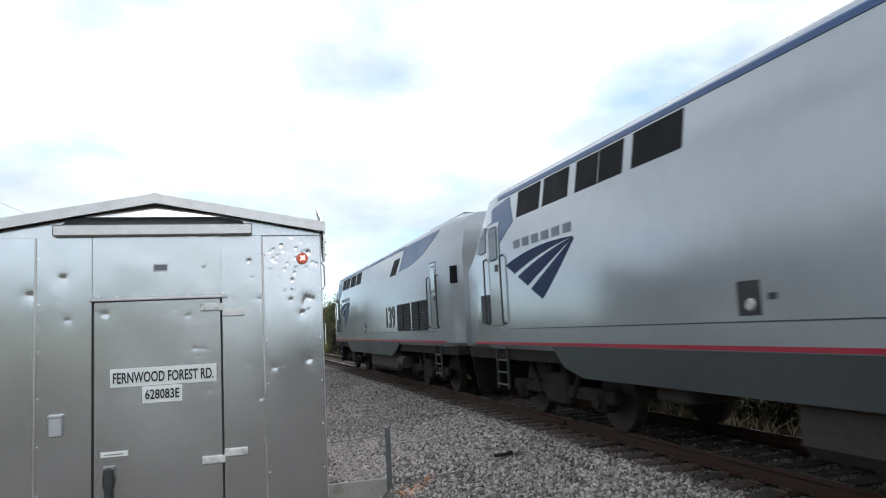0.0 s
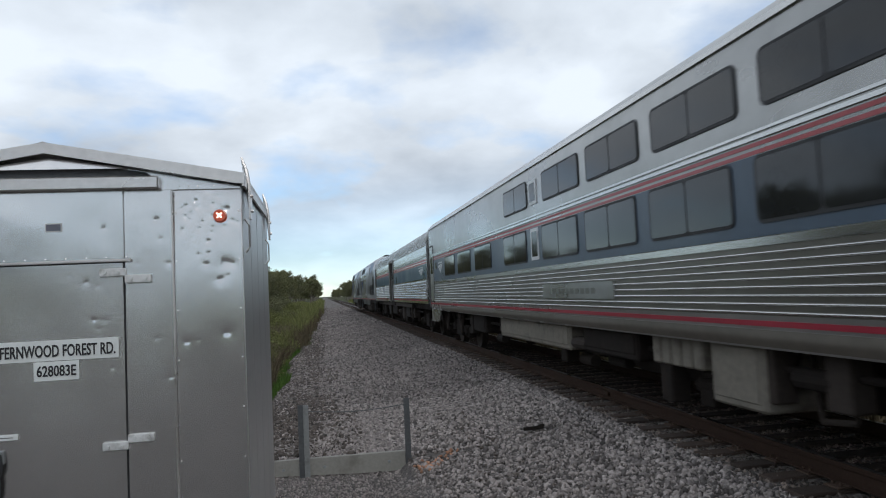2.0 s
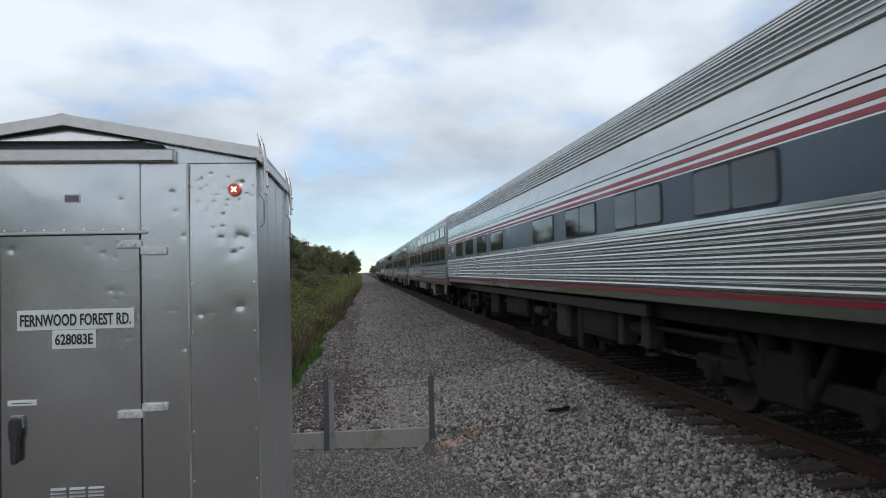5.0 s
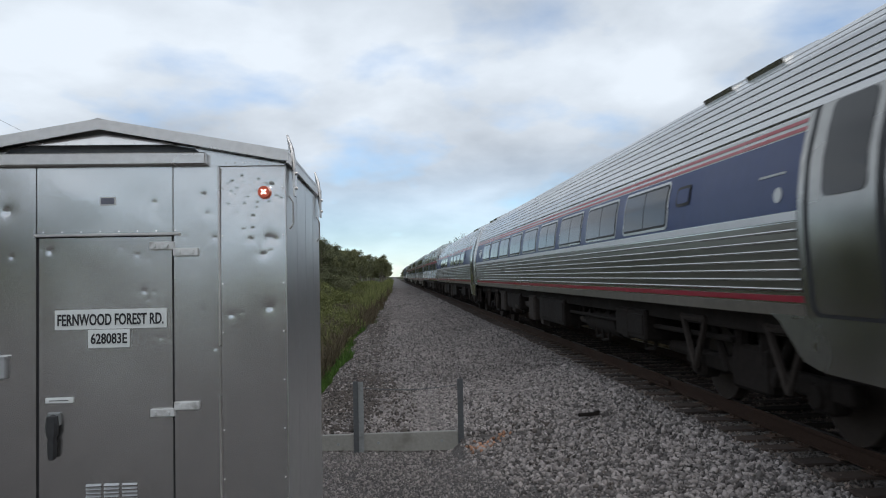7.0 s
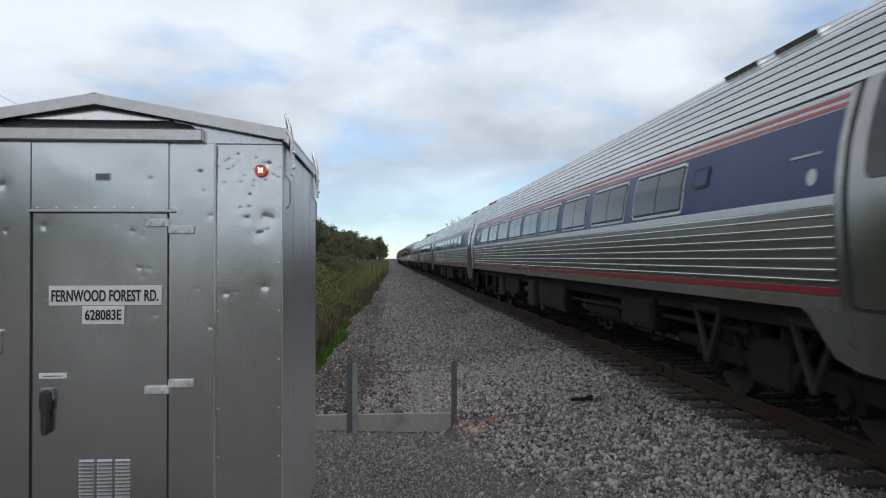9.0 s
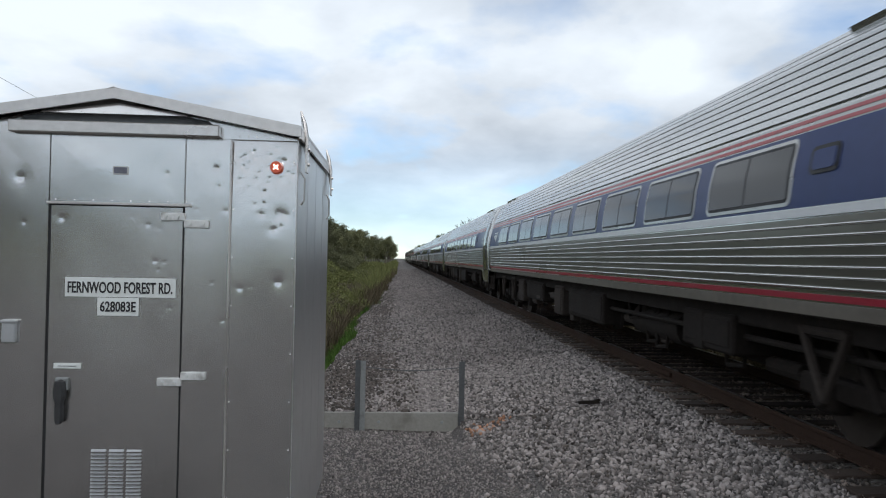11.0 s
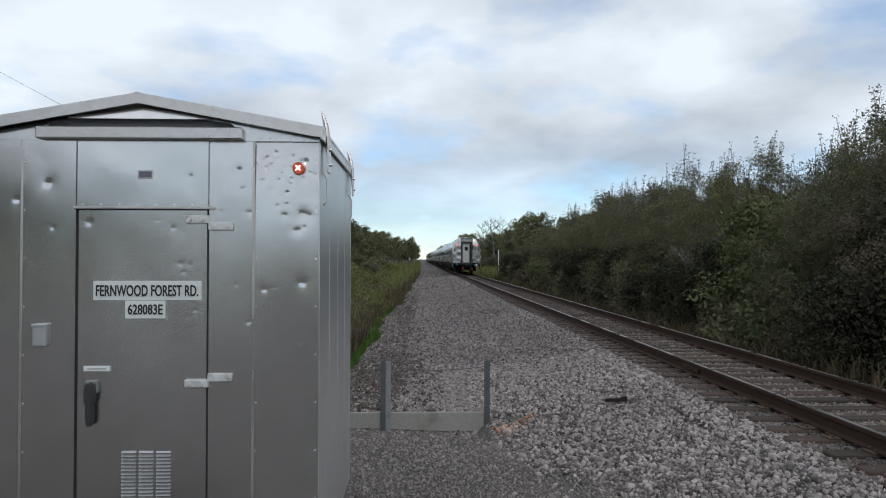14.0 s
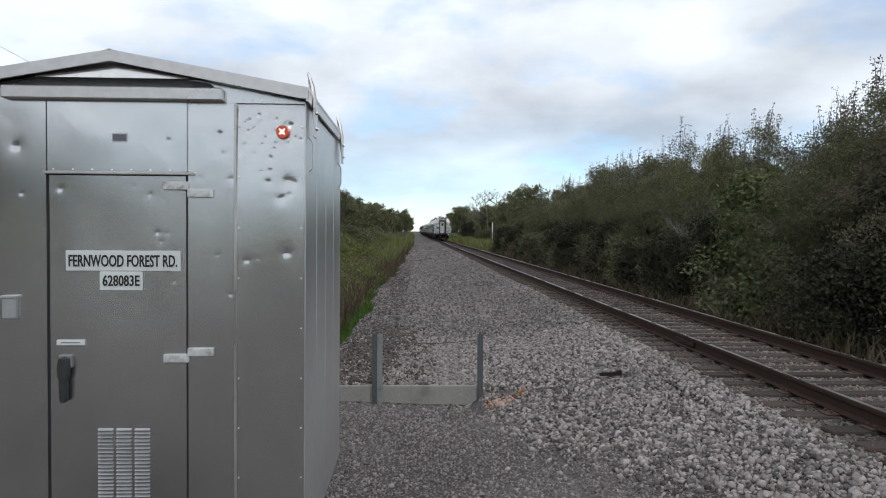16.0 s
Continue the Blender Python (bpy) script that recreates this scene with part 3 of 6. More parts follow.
# ---- signal shed ----
HINGE = material("bright_hinge_steel", (0.66, 0.66, 0.65), 0.55, 0.35, 0.15, 6.0, 40.0, 0.1, 60.0, dark=(0.35, 0.34, 0.32))
VENT = material("vent_louvre_metal", (0.52, 0.525, 0.53), 0.45, 0.8, 0.1, 2.0, 20.0)
SX0, SX1, SXC, SY0, SY1, SZ0, SZE, SZP = -7.68, -5.613, -6.645, 4.055, 5.90, -0.27, 2.285, 2.50
DENTS = [(-6.945, 1.79, 0.040, 9), (-7.18, 2.02, 0.035, 16), (-7.36, 1.92, 0.030, 16), (-7.15, 1.76, 0.022, 10), (-6.36, 2.06, 0.020, 10),
         (-6.42, 1.55, 0.022, 12), (-6.40, 1.50, 0.015, 9), (-6.46, 1.76, 0.022, 8), (-6.08, 2.10, 0.026, 18), (-6.06, 1.99, 0.014, 12),
         (-6.02, 1.85, 0.016, 14), (-5.93, 1.40, 0.026, 16), (-5.71, 1.44, 0.036, 20), (-6.02, 1.21, 0.018, 16), (-6.09, 1.43, 0.013, 10),
         (-5.87, 1.41, 0.010, 9), (-5.72, 1.09, 0.013, 10), (-5.64, 0.89, 0.014, 12), (-5.83, 0.90, 0.009, 9), (-6.33, 1.28, 0.016, 12),
         (-6.88, 1.17, 0.014, 8), (-6.73, 1.06, 0.02, 7)]
rng = random.Random(11)
for _ in range(46):
    DENTS.append((rng.gauss(-5.79, 0.085), rng.gauss(2.10, 0.085), rng.uniform(0.006, 0.014), rng.uniform(3, 8)))
for _ in range(11):
    DENTS.append((rng.gauss(-5.73, 0.045), rng.gauss(1.80, 0.05), rng.uniform(0.007, 0.014), rng.uniform(4, 8)))
for _ in range(20):
    DENTS.append((rng.uniform(-7.6, -5.64), rng.uniform(0.3, 2.2), rng.uniform(0.005, 0.008), rng.uniform(3, 6)))
DA = np.array(DENTS)
DA[:22, 2:] *= 0.60
DA[:, 2] *= 0.72
DA[22:68, 3] *= 1.35
DA[22:68, 2] *= 1.2
DA[68:79, 2] *= 1.3


def dented(x0, x1, z0, z1, y, mat, name, parent, label="", step=0.0075, wave=0.0018, lean=0.0):
    """A thin upright sheet with pushed-in dents, its edges turned back."""
    nx, nz = max(2, int((x1 - x0) / step)), max(2, int((z1 - z0) / step))
    X, Z = np.meshgrid(np.linspace(x0, x1, nx + 1), np.linspace(z0, z1, nz + 1), indexing="ij")
    Y = np.full(X.shape, y)
    for dx, dz, r, a in DA:
        if x0 - 0.1 < dx < x1 + 0.1 and z0 - 0.1 < dz < z1 + 0.1:
            d2 = (X - dx) ** 2 + (Z - dz) ** 2
            Y += a * (0.00038 * np.exp(-d2 / (r * r)) + 0.00011 * np.exp(-d2 / (12 * r * r))) * (r / 0.02) ** 0.4
    edge = np.minimum(np.minimum(X - x0, x1 - X), np.minimum(Z - z0, z1 - Z))
    Y += wave * np.sin(X * 7.3 + Z * 1.9) * np.sin(Z * 3.7 + X) * smooth(0, 0.22, edge)
    Y += lean * np.maximum(0, Z - 1.4) ** 2
    V = np.stack([X, Y, Z], -1).reshape(-1, 3)
    idx = np.arange((nx + 1) * (nz + 1)).reshape(nx + 1, nz + 1)
    F = np.stack([idx[:-1, :-1], idx[1:, :-1], idx[1:, 1:], idx[:-1, 1:]], -1).reshape(-1, 4)
    ring = np.concatenate([idx[:, 0], idx[-1, 1:], idx[-2::-1, -1], idx[0, -2:0:-1]])
    back = V[ring] + np.array([0, 0.02, 0])
    k = len(V)
    n = len(ring)
    F2 = np.array([(ring[(i + 1) % n], ring[i], k + i, k + (i + 1) % n) for i in range(n)])
    me = raw_mesh(name, np.concatenate([V, back]), np.concatenate([F, F2]), mat, True)
    me.set_sharp_from_angle(angle=radians(50))
    ob = new(name, me)
    ob.parent = parent
    return tagged(ob, label)


def text_part(name, words, x, y, z, high, wide, mat, parent, rot=(90, 0, 0), label=""):
    cu = bpy.data.curves.new(name, "FONT")
    cu.body, cu.size, cu.extrude, cu.resolution_u, cu.offset = words, 1.0, 0.003, 3, 0.014
    tmp = bpy.data.objects.new(name, cu)
    scene.collection.objects.link(tmp)
    me = bpy.data.meshes.new_from_object(tmp.evaluated_get(bpy.context.evaluated_depsgraph_get()))
    bpy.data.objects.remove(tmp)
    co = np.array([v.co[:] for v in me.vertices])
    lo, hi = co.min(0), co.max(0)
    co[:, 0] = (co[:, 0] - lo[0]) / (hi[0] - lo[0]) * wide
    co[:, 1] = (co[:, 1] - lo[1]) / (hi[1] - lo[1]) * high
    me.vertices.foreach_set("co", co.ravel())
    me.materials.clear(); me.materials.append(mat)
    ob = new(name, me)
    ob.parent = parent
    ob.matrix_basis = pose(x, y, z, *rot)
    return tagged(ob, label)


def rivet(m, x, y, z, r=0.0045):
    m.tube((x, y, z), (x, y - 0.006, z), r, r * 0.6, 8)


def signal_shed():
    shed = thing("signal_shed", "dented bare aluminium railway signal shed on gravel", "shed")
    # walls behind the front sheets
    core = Mesh().prism([(SX0 + 0.004, SZ0), (SX1 - 0.004, SZ0), (SX1 - 0.004, SZE), (SXC, SZP - 0.03), (SX0 + 0.004, SZE)], SY0 + 0.022, SY1 - 0.004)
    part("wall_core", core, ALU, shed)
    top = 2.268
    dented(SX0, -7.330, SZ0, top, SY0, ALU, "panel", shed)
    dented(-7.326, -7.019, SZ0, top, SY0 - 0.003, ALU, "panel", shed)
    dented(-6.251, -5.995, SZ0, top, SY0 - 0.003, ALU, "panel", shed, lean=0.008)
    dented(-5.991, SX1, SZ0, top, SY0, ALU, "panel", shed, lean=0.028)
    dented(-7.012, -6.258, 1.885, top, SY0 - 0.002, ALU, "transom_panel", shed)
    door = dented(-7.005, -6.265, -0.18, 1.862, SY0 + 0.006, ALU, "door", shed, "closed plain metal door", lean=-0.010)
    gap = Mesh().box(-7.019, SY0 + 0.014, -0.2, -6.251, SY0 + 0.021, 1.885)
    part("door_gap", gap, RUBBER, shed)
    ledge = Mesh().box(-7.025, SY0 - 0.022, 1.868, -6.215, SY0 + 0.01, 1.884, 0.003)
    for i in range(8):
        rivet(ledge, -6.98 + i * 0.105, SY0 - 0.004, 1.895)
    part("drip_ledge", ledge, ALU_TRIM, shed)
    part("header_bar", Mesh().box(-7.230, SY0 - 0.060, 2.272, -6.055, SY0, 2.342, 0.006), ALU_TRIM, shed)
    # gable above the bar
    gable = Mesh().prism([(SX0, 2.270), (SX1, 2.270), (SX1, SZE), (SXC, SZP - 0.02), (SX0, SZE)], SY0 + 0.002, SY0 + 0.022)
    part("gable_panel", gable, ALU, shed)
    gt = Mesh()
    lip = [(-7.05, SY0 - 0.048, 2.388), (-6.24, SY0 - 0.048, 2.388), (-6.24, SY0 - 0.046, 2.402), (SXC, SY0 - 0.020, SZP - 0.010), (-7.05, SY0 - 0.046, 2.402)]
    gt.loft([lip, [(x, SY0 + 0.001, z) for x, _, z in lip]])
    for i in range(6):
        rivet(gt, -6.96 + i * 0.126, SY0 - 0.044, 2.396)
    part("gable_insert", gt, ALU, shed)
    # Dark plate drawn as the shade band between hood and header bar.
    slot = [(-7.20, SY0 - 0.005, 2.340), (-6.09, SY0 - 0.005, 2.340), (-6.13, SY0 - 0.005, 2.372), (-6.245, SY0 - 0.005, 2.390), (-7.045, SY0 - 0.005, 2.390), (-7.16, SY0 - 0.005, 2.372)]
    part("hood_shade_strip", Mesh().plate(slot, (0, 0.006, 0)), GALV_DARK, shed, "dark strip standing for shade below the gable hood")
    # roof: two sheets with turned-down front edge
    for s, xe in ((-1, SX0 - 0.03), (1, SX1 + 0.03)):
        a, b = (SXC, SZP + 0.035), (xe, SZE + 0.062)
        roof = Mesh().prism([a, b, (b[0], b[1] - 0.022), (a[0], a[1] - 0.022)], SY0 - 0.075, SY1 + 0.05)
        roof.prism([(a[0], a[1] - 0.020), (b[0], b[1] - 0.020), (b[0], b[1] - 0.062), (b[0] - s * 0.05, b[1] - 0.058), (a[0], a[1] - 0.060)], SY0 - 0.074, SY0 - 0.058)
        roof.box(min(xe, xe - s * 0.012), SY0 - 0.07, SZE - 0.012, max(xe, xe - s * 0.012), SY1 + 0.045, SZE + 0.046)
        part("roof_sheet", roof, ALU_TRIM, shed)
    part("ridge_cap", Mesh().prism([(SXC - 0.035, SZP + 0.027), (SXC, SZP + 0.039), (SXC + 0.035, SZP + 0.027), (SXC, SZP + 0.033)], SY0 - 0.078, SY1 + 0.052), ALU_TRIM, shed)
    # side sheets with standing seams
    n = 4
    for side, x in ((1, SX1), (-1, SX0)):
        for i in range(n):
            y0 = SY0 + 0.005 + i * (SY1 - SY0) / n
            y1 = y0 + (SY1 - SY0) / n - 0.008
            part("side_panel", Mesh().box(min(x, x + side * 0.006), y0, SZ0, max(x, x + side * 0.006), y1, SZE + 0.01, 0.002), ALU_SIDE, shed)
            part("seam", Mesh().box(min(x, x + side * 0.0075), y1 - 0.004, SZ0, max(x, x + side * 0.0075), y1 + 0.010, SZE - 0.02, 0.002), ALU_SIDE, shed)
    # seam strips of the front with rivets
    for x in (-7.328, -5.993):
        s = Mesh().box(x - 0.006, SY0 - 0.008, SZ0, x + 0.006, SY0, 2.262, 0.002)
        part("seam_strip", s, ALU_TRIM, shed)
    rv = Mesh()
    for z in np.arange(-0.1, 2.2, 0.28):
        for x in (-7.311, -5.976, -5.63):
            rivet(rv, x, SY0 - 0.003, z)
    for x in (-5.95, -5.90, -5.85, -5.76, -5.68, -7.6, -7.5, -7.4):
        rivet(rv, x, SY0 + 0.001, 2.288)
    tagged(part("rivets", rv, ALU_TRIM, shed), kind="stuff")
    # hinges
    for zz in (1.79, 0.87):
        up = 1 if zz > 1 else -1
        h1 = Mesh().box(-6.385, SY0 - 0.018, zz - 0.022 + 0.018 * up, -6.247, SY0 + 0.0, zz + 0.024 + 0.018 * up, 0.004)
        h2 = Mesh().box(-6.252, SY0 - 0.022, zz - 0.024 - 0.020 * up, -6.110, SY0 - 0.004, zz + 0.022 - 0.020 * up, 0.004)
        for hm, xs, z in ((h1, (-6.355, -6.285), zz + 0.019 * up), (h2, (-6.215, -6.140), zz - 0.021 * up)):
            for x in xs:
                hm.tube((x, SY0 - 0.018, z), (x, SY0 - 0.030, z), 0.012, 0.009, 10)
        part("hinge_leaf", h1, HINGE, shed)
        part("hinge_leaf", h2, HINGE, shed)
    # handle with latch plate
    hd = Mesh().box(-6.955, SY0 - 0.012, 0.80, -6.885, SY0 + 0.008, 0.872, 0.004)
    for x in (-6.945, -6.895):
        rivet(hd, x, SY0 - 0.012, 0.860)
    handle = part("latch_plate", hd, GALV, shed, "worn steel latch plate")
    hl = Mesh().tube((-6.92, SY0 - 0.012, 0.845), (-6.92, SY0 - 0.045, 0.840), 0.020, 0.018, 10)
    hl.loft([[(-6.92 + s * w, SY0 - d, z) for s, d in ((-1, 0.014), (1, 0.014), (1, 0.036), (0.6, 0.048), (-0.6, 0.048), (-1, 0.036))] for z, w in ((0.855, 0.026), (0.80, 0.034), (0.755, 0.030), (0.73, 0.020), (0.70, 0.024), (0.63, 0.021), (0.615, 0.012))])
    part("door_handle", hl, DARKSTEEL, handle, "dark drop handle")
    # vent louvres
    for c in range(3):
        x0 = -6.748 + c * 0.1
        v = Mesh()
        for r in range(24):
            z = 0.455 - r * 0.0207
            v.add([(x0, SY0 + 0.007, z + 0.007), (x0 + 0.082, SY0 + 0.007, z + 0.007), (x0 + 0.082, SY0 - 0.006, z - 0.004), (x0, SY0 - 0.006, z - 0.004),
                   (x0, SY0 + 0.007, z - 0.006), (x0 + 0.082, SY0 + 0.007, z - 0.006)], [(0, 1, 2, 3), (3, 2, 5, 4), (0, 3, 4), (1, 5, 2)])
        part("louvre_column", v, VENT, shed, "", 20)
    # electrical box and tag
    bx = Mesh().box(-7.248, SY0 - 0.032, 1.072, -7.172, SY0, 1.196, 0.006)
    bx.box(-7.251, SY0 - 0.040, 1.184, -7.169, SY0 - 0.002, 1.202, 0.004)
    part("junction_box", bx, VENT, shed, "small grey covered outlet box")
    tg = part("maker_tag", Mesh().box(-6.663, SY0 - 0.008, 2.046, -6.577, SY0, 2.094, 0.001), ALU_TRIM, shed)
    part("tag_print", Mesh().box(-6.657, SY0 - 0.010, 2.052, -6.583, SY0 - 0.007, 2.088), TAG_BLUE, tg)
    # name and inventory plates, notice strip
    sg = part("road_sign_plate", Mesh().box(-6.915, SY0 - 0.006, 1.338, -6.293, SY0 + 0.001, 1.449, 0.001), SIGN_WHITE, shed, "white plate lettered with the road name")
    text_part("lettering", "FERNWOOD FOREST RD.", -6.898, SY0 - 0.008, 1.360, 0.066, 0.588, SIGN_BLACK, sg)
    ng = part("number_plate", Mesh().box(-6.732, SY0 - 0.006, 1.231, -6.500, SY0 + 0.001, 1.335, 0.001), SIGN_WHITE, shed, "white plate with the crossing number")
    text_part("lettering", "628083E", -6.715, SY0 - 0.008, 1.254, 0.060, 0.200, SIGN_BLACK, ng)
    st = part("notice_strip", Mesh().box(-6.968, SY0 - 0.004, 0.925, -6.815, SY0 + 0.002, 0.955, 0.001), SIGN_WHITE, shed)
    part("notice_print", Mesh().box(-6.945, SY0 - 0.0055, 0.937, -6.84, SY0 - 0.003, 0.941), SIGN_BLACK, st)
    # indicator lamp
    lm = part("indicator_lamp", Mesh().tube((-5.733, SY0 + 0.014, 2.112), (-5.733, SY0 - 0.022, 2.112), 0.040, 0.034, 20), AMBER, shed, "round amber power-on lamp, lit")
    # Four glowing arms model the X of glare over the lens.
    core = Mesh()
    for a in (45, 135, 225, 315):
        d = Vector((math.cos(radians(a)), 0, math.sin(radians(a)))) * 0.020
        core.tube((-5.733, SY0 - 0.024, 2.112), Vector((-5.733, SY0 - 0.024, 2.112)) + d, 0.006, 0.003, 8)
    part("lamp_glare", core, LIT_GLARE, lm, "glowing white cross shaped as the lamp's glare")
    # lifting lugs and hooks along the eave
    for x, s in ((SX1, 1), (SX0, -1)):
        for y in (SY0 + 0.14, SY1 - 0.16):
            o = [(x + s * 0.046, y - 0.045, 2.10), (x + s * 0.046, y + 0.045, 2.10), (x + s * 0.046, y + 0.046, 2.30), (x + s * 0.030, y + 0.034, 2.40),
                 (x + s * 0.004, y + 0.010, 2.475), (x + s * 0.004, y - 0.010, 2.475), (x + s * 0.030, y - 0.034, 2.40), (x + s * 0.046, y - 0.046, 2.30)]
            lug = Mesh().plate(o, (-s * 0.012, 0, 0))
            for z in (2.15, 2.24):
                lug.tube((x + s * 0.044, y, z), (x + s * 0.058, y, z), 0.011, 0.009, 8)
            part("lifting_lug", lug, ALU_TRIM, shed)
            hk = Mesh().wire([(x + s * 0.010, y - 0.05, 2.10), (x + s * 0.034, y - 0.05, 2.06), (x + s * 0.034, y - 0.05, 1.93), (x + s * 0.012, y - 0.05, 1.90)], 0.006)
            part("hook", hk, ALU_TRIM, shed)
    # skids
    for x in (SX0 + 0.12, SX1 - 0.16):
        part("skid", Mesh().box(x - 0.06, SY0 + 0.12, -0.76, x + 0.06, SY1 - 0.02, SZ0, 0.01), DARKSTEEL, shed)
    shed.location = (-0.066, -0.002, 0.054)
    return shed


signal_shed()

# ---- steel posts with a retaining board ----
for x, w, label, mat in ((-4.185, 0.070, "slim dark grey steel post in gravel", GALV_DARK), (-5.560, 0.150, "wide flanged grey steel post in gravel", GALV)):
    post = thing("fence_post", label, "post", "posts of the retaining board")
    h = Mesh()
    if w < 0.1:
        h.box(x - 0.038, 9.392, -0.80, x + 0.038, 9.400, 0.275, 0.002)
        h.box(x + 0.027, 9.40, -0.80, x + 0.035, 9.46, 0.275, 0.002)
        part("angle_iron", h, mat, post)
    else:
        h.box(x - 0.045, 9.360, -0.80, x + 0.020, 9.372, 0.285, 0.002)
        part("flange", h, GALV_DARK, post, "darker grey flange")
        h2 = Mesh().box(x + 0.020, 9.372, -0.80, x + 0.090, 9.384, 0.275, 0.002)
        part("flange", h2, GALV, post)
        part("web", Mesh().box(x + 0.010, 9.372, -0.80, x + 0.022, 9.46, 0.240, 0.002), GALV_DARK, post)
for x0, x1 in ((-7.4, -5.590), (-5.535, -4.222)):
    board = part("retaining_board", Mesh().box(x0, 9.405, -0.74, x1, 9.460, -0.415, 0.008), CONCRETE)
    tagged(board, "weathered grey board edging the raised ballast", "board", "retaining boards")
    for x in (x0 + 0.25, x1 - 0.22):
        part("bolt", Mesh().tube((x, 9.405, -0.54), (x, 9.392, -0.54), 0.022, 0.018, 8), GALV, board)
strand = Mesh().loft([[(-4.185 - 1.36 * k / 8, 9.39 + 0.006 * math.cos(a * math.pi / 3), 0.20 - 0.05 * math.sin(math.pi * k / 8) + 0.006 * math.sin(a * math.pi / 3)) for a in range(6)] for k in range(9)])
tagged(part("wire_strand", strand, GALV_DARK), "thin slack wire strung between two posts", "wire")
clip = Mesh()
clip.loft([[(-2.56 + 0.052 * i, 9.50 + 0.012 * i + dy, -0.285 + dz) for dy, dz in ((-0.03, -0.02), (0.03, -0.02), (0.025, 0.02 + 0.018 * (i > 4)), (-0.02, 0.022 + 0.018 * (i > 4)))]
           for i in range(7)])
tagged(part("scrap_tie_piece", clip, UNDER), "dark splintered scrap lying on the ballast", "scrap")


# ---- the train: car space has y = 0 at the rear coupling, +y ahead, z = 0 on the rails ----
def half_width(profile, z):
    zs, xs = [p[1] for p in profile], [p[0] for p in profile]
    return float(np.interp(z, zs, xs))


def outline(profile):
    return [(x, z) for x, z in profile] + [(-x, z) for x, z in reversed(profile)]


AMF = [(1.40, 1.18), (1.525, 1.21), (1.545, 1.45), (1.575, 1.9), (1.57, 2.2), (1.535, 2.5), (1.475, 2.75), (1.40, 3.0), (1.30, 3.28), (1.16, 3.56), (0.93, 3.785), (0.52, 3.92), (0.02, 3.97)]
VIEW = [(1.48, 1.03), (1.53, 1.12), (1.53, 3.62), (1.50, 3.80), (1.38, 3.93), (1.05, 4.08), (0.55, 4.18), (0.02, 4.21)]
HER = [(1.42, 1.19), (1.52, 1.22), (1.52, 3.15), (1.50, 3.40), (1.44, 3.65), (1.27, 3.86), (0.93, 4.05), (0.46, 4.17), (0.02, 4.21)]


def band(m, profile, z0, z1, y0, y1, off, side, bumps=0, depth=0.0, under=0.03, duty=0.5, power=2):
    """A strip that follows the side between two heights, proud by off, with rounded flutes if wanted."""
    n = max(6, bumps * (8 if power == 2 else 14)) if bumps else 7
    out = []
    for i in range(n + 1):
        z = z0 + (z1 - z0) * i / n
        b = 0.0
        if bumps:
            f = (i / n * bumps) % 1.0
            g = 2 * f / duty - 1
            b = depth * max(0.0, 1 - abs(g) ** power) ** (1 / power) if f < duty else 0.0
        out.append((half_width(profile, z) + off + b, z))
    poly = [(side * x, z) for x, z in out] + [(side * (half_width(profile, z1) - under), z1), (side * (half_width(profile, z0) - under), z0)]
    return m.prism(poly, y0, y1)


def rounded(y0, y1, z0, z1, r, n=4):
    pts = []
    for cy, cz, a0 in ((y1 - r, z1 - r, 0), (y0 + r, z1 - r, 90), (y0 + r, z0 + r, 180), (y1 - r, z0 + r, 270)):
        for k in range(n + 1):
            a = radians(a0 + 90 * k / n)
            pts.append((cy + r * math.cos(a), cz + r * math.sin(a)))
    return pts


def side_flat(m, profile, pts, off, side, thick=0.02):
    o = [(side * (half_width(profile, z) + off), y, z) for y, z in pts]
    i = [(side * (half_width(profile, z) + off - thick), y, z) for y, z in pts]
    return m.loft([o, i])


def side_plate(m, profile, pts, off, side, thick=0.02):
    """A plate with a convex (y, z) outline that follows the side's curve."""
    zs = [z for _, z in pts]
    lo, hi = min(zs), max(zs)
    if hi - lo < 0.25:
        return side_flat(m, profile, pts, off, side, thick)
    levels = sorted({round(z, 4) for z in zs} | {round(lo + (hi - lo) * k / 10, 4) for k in range(11)})
    n = len(pts)
    rows = []
    for z in levels:
        ys = []
        for k in range(n):
            (ya, za), (yb, zb) = pts[k], pts[(k + 1) % n]
            if min(za, zb) - 1e-4 <= z <= max(za, zb) + 1e-4:
                if abs(zb - za) < 1e-5:
                    ys += [ya, yb]
                else:
                    ys.append(ya + (yb - ya) * min(1, max(0, (z - za) / (zb - za))))
        if ys:
            rows.append((min(ys), max(ys), z))
    rings = []
    for a, b, z in rows:
        x = half_width(profile, z) + off
        rings.append([(side * x, a, z), (side * x, b, z), (side * (x - thick), b, z), (side * (x - thick), a, z)])
    return m.loft(rings)


def window(parent, profile, y0, y1, z0, z1, side=-1, panes=2, r=0.07, rim=0.03, frame_mat=None):
    f = part("window", side_plate(Mesh(), profile, rounded(y0, y1, z0, z1, r), 0.016, side, 0.03), frame_mat or RUBBER, parent)
    w = (y1 - y0 - rim * (panes + 1)) / panes
    for k in range(panes):
        a = y0 + rim + k * (w + rim)
        part("pane", side_plate(Mesh(), profile, rounded(a, a + w, z0 + rim, z1 - rim, max(0.01, r - rim)), 0.019, side, 0.012), GLASS, f)
    return f


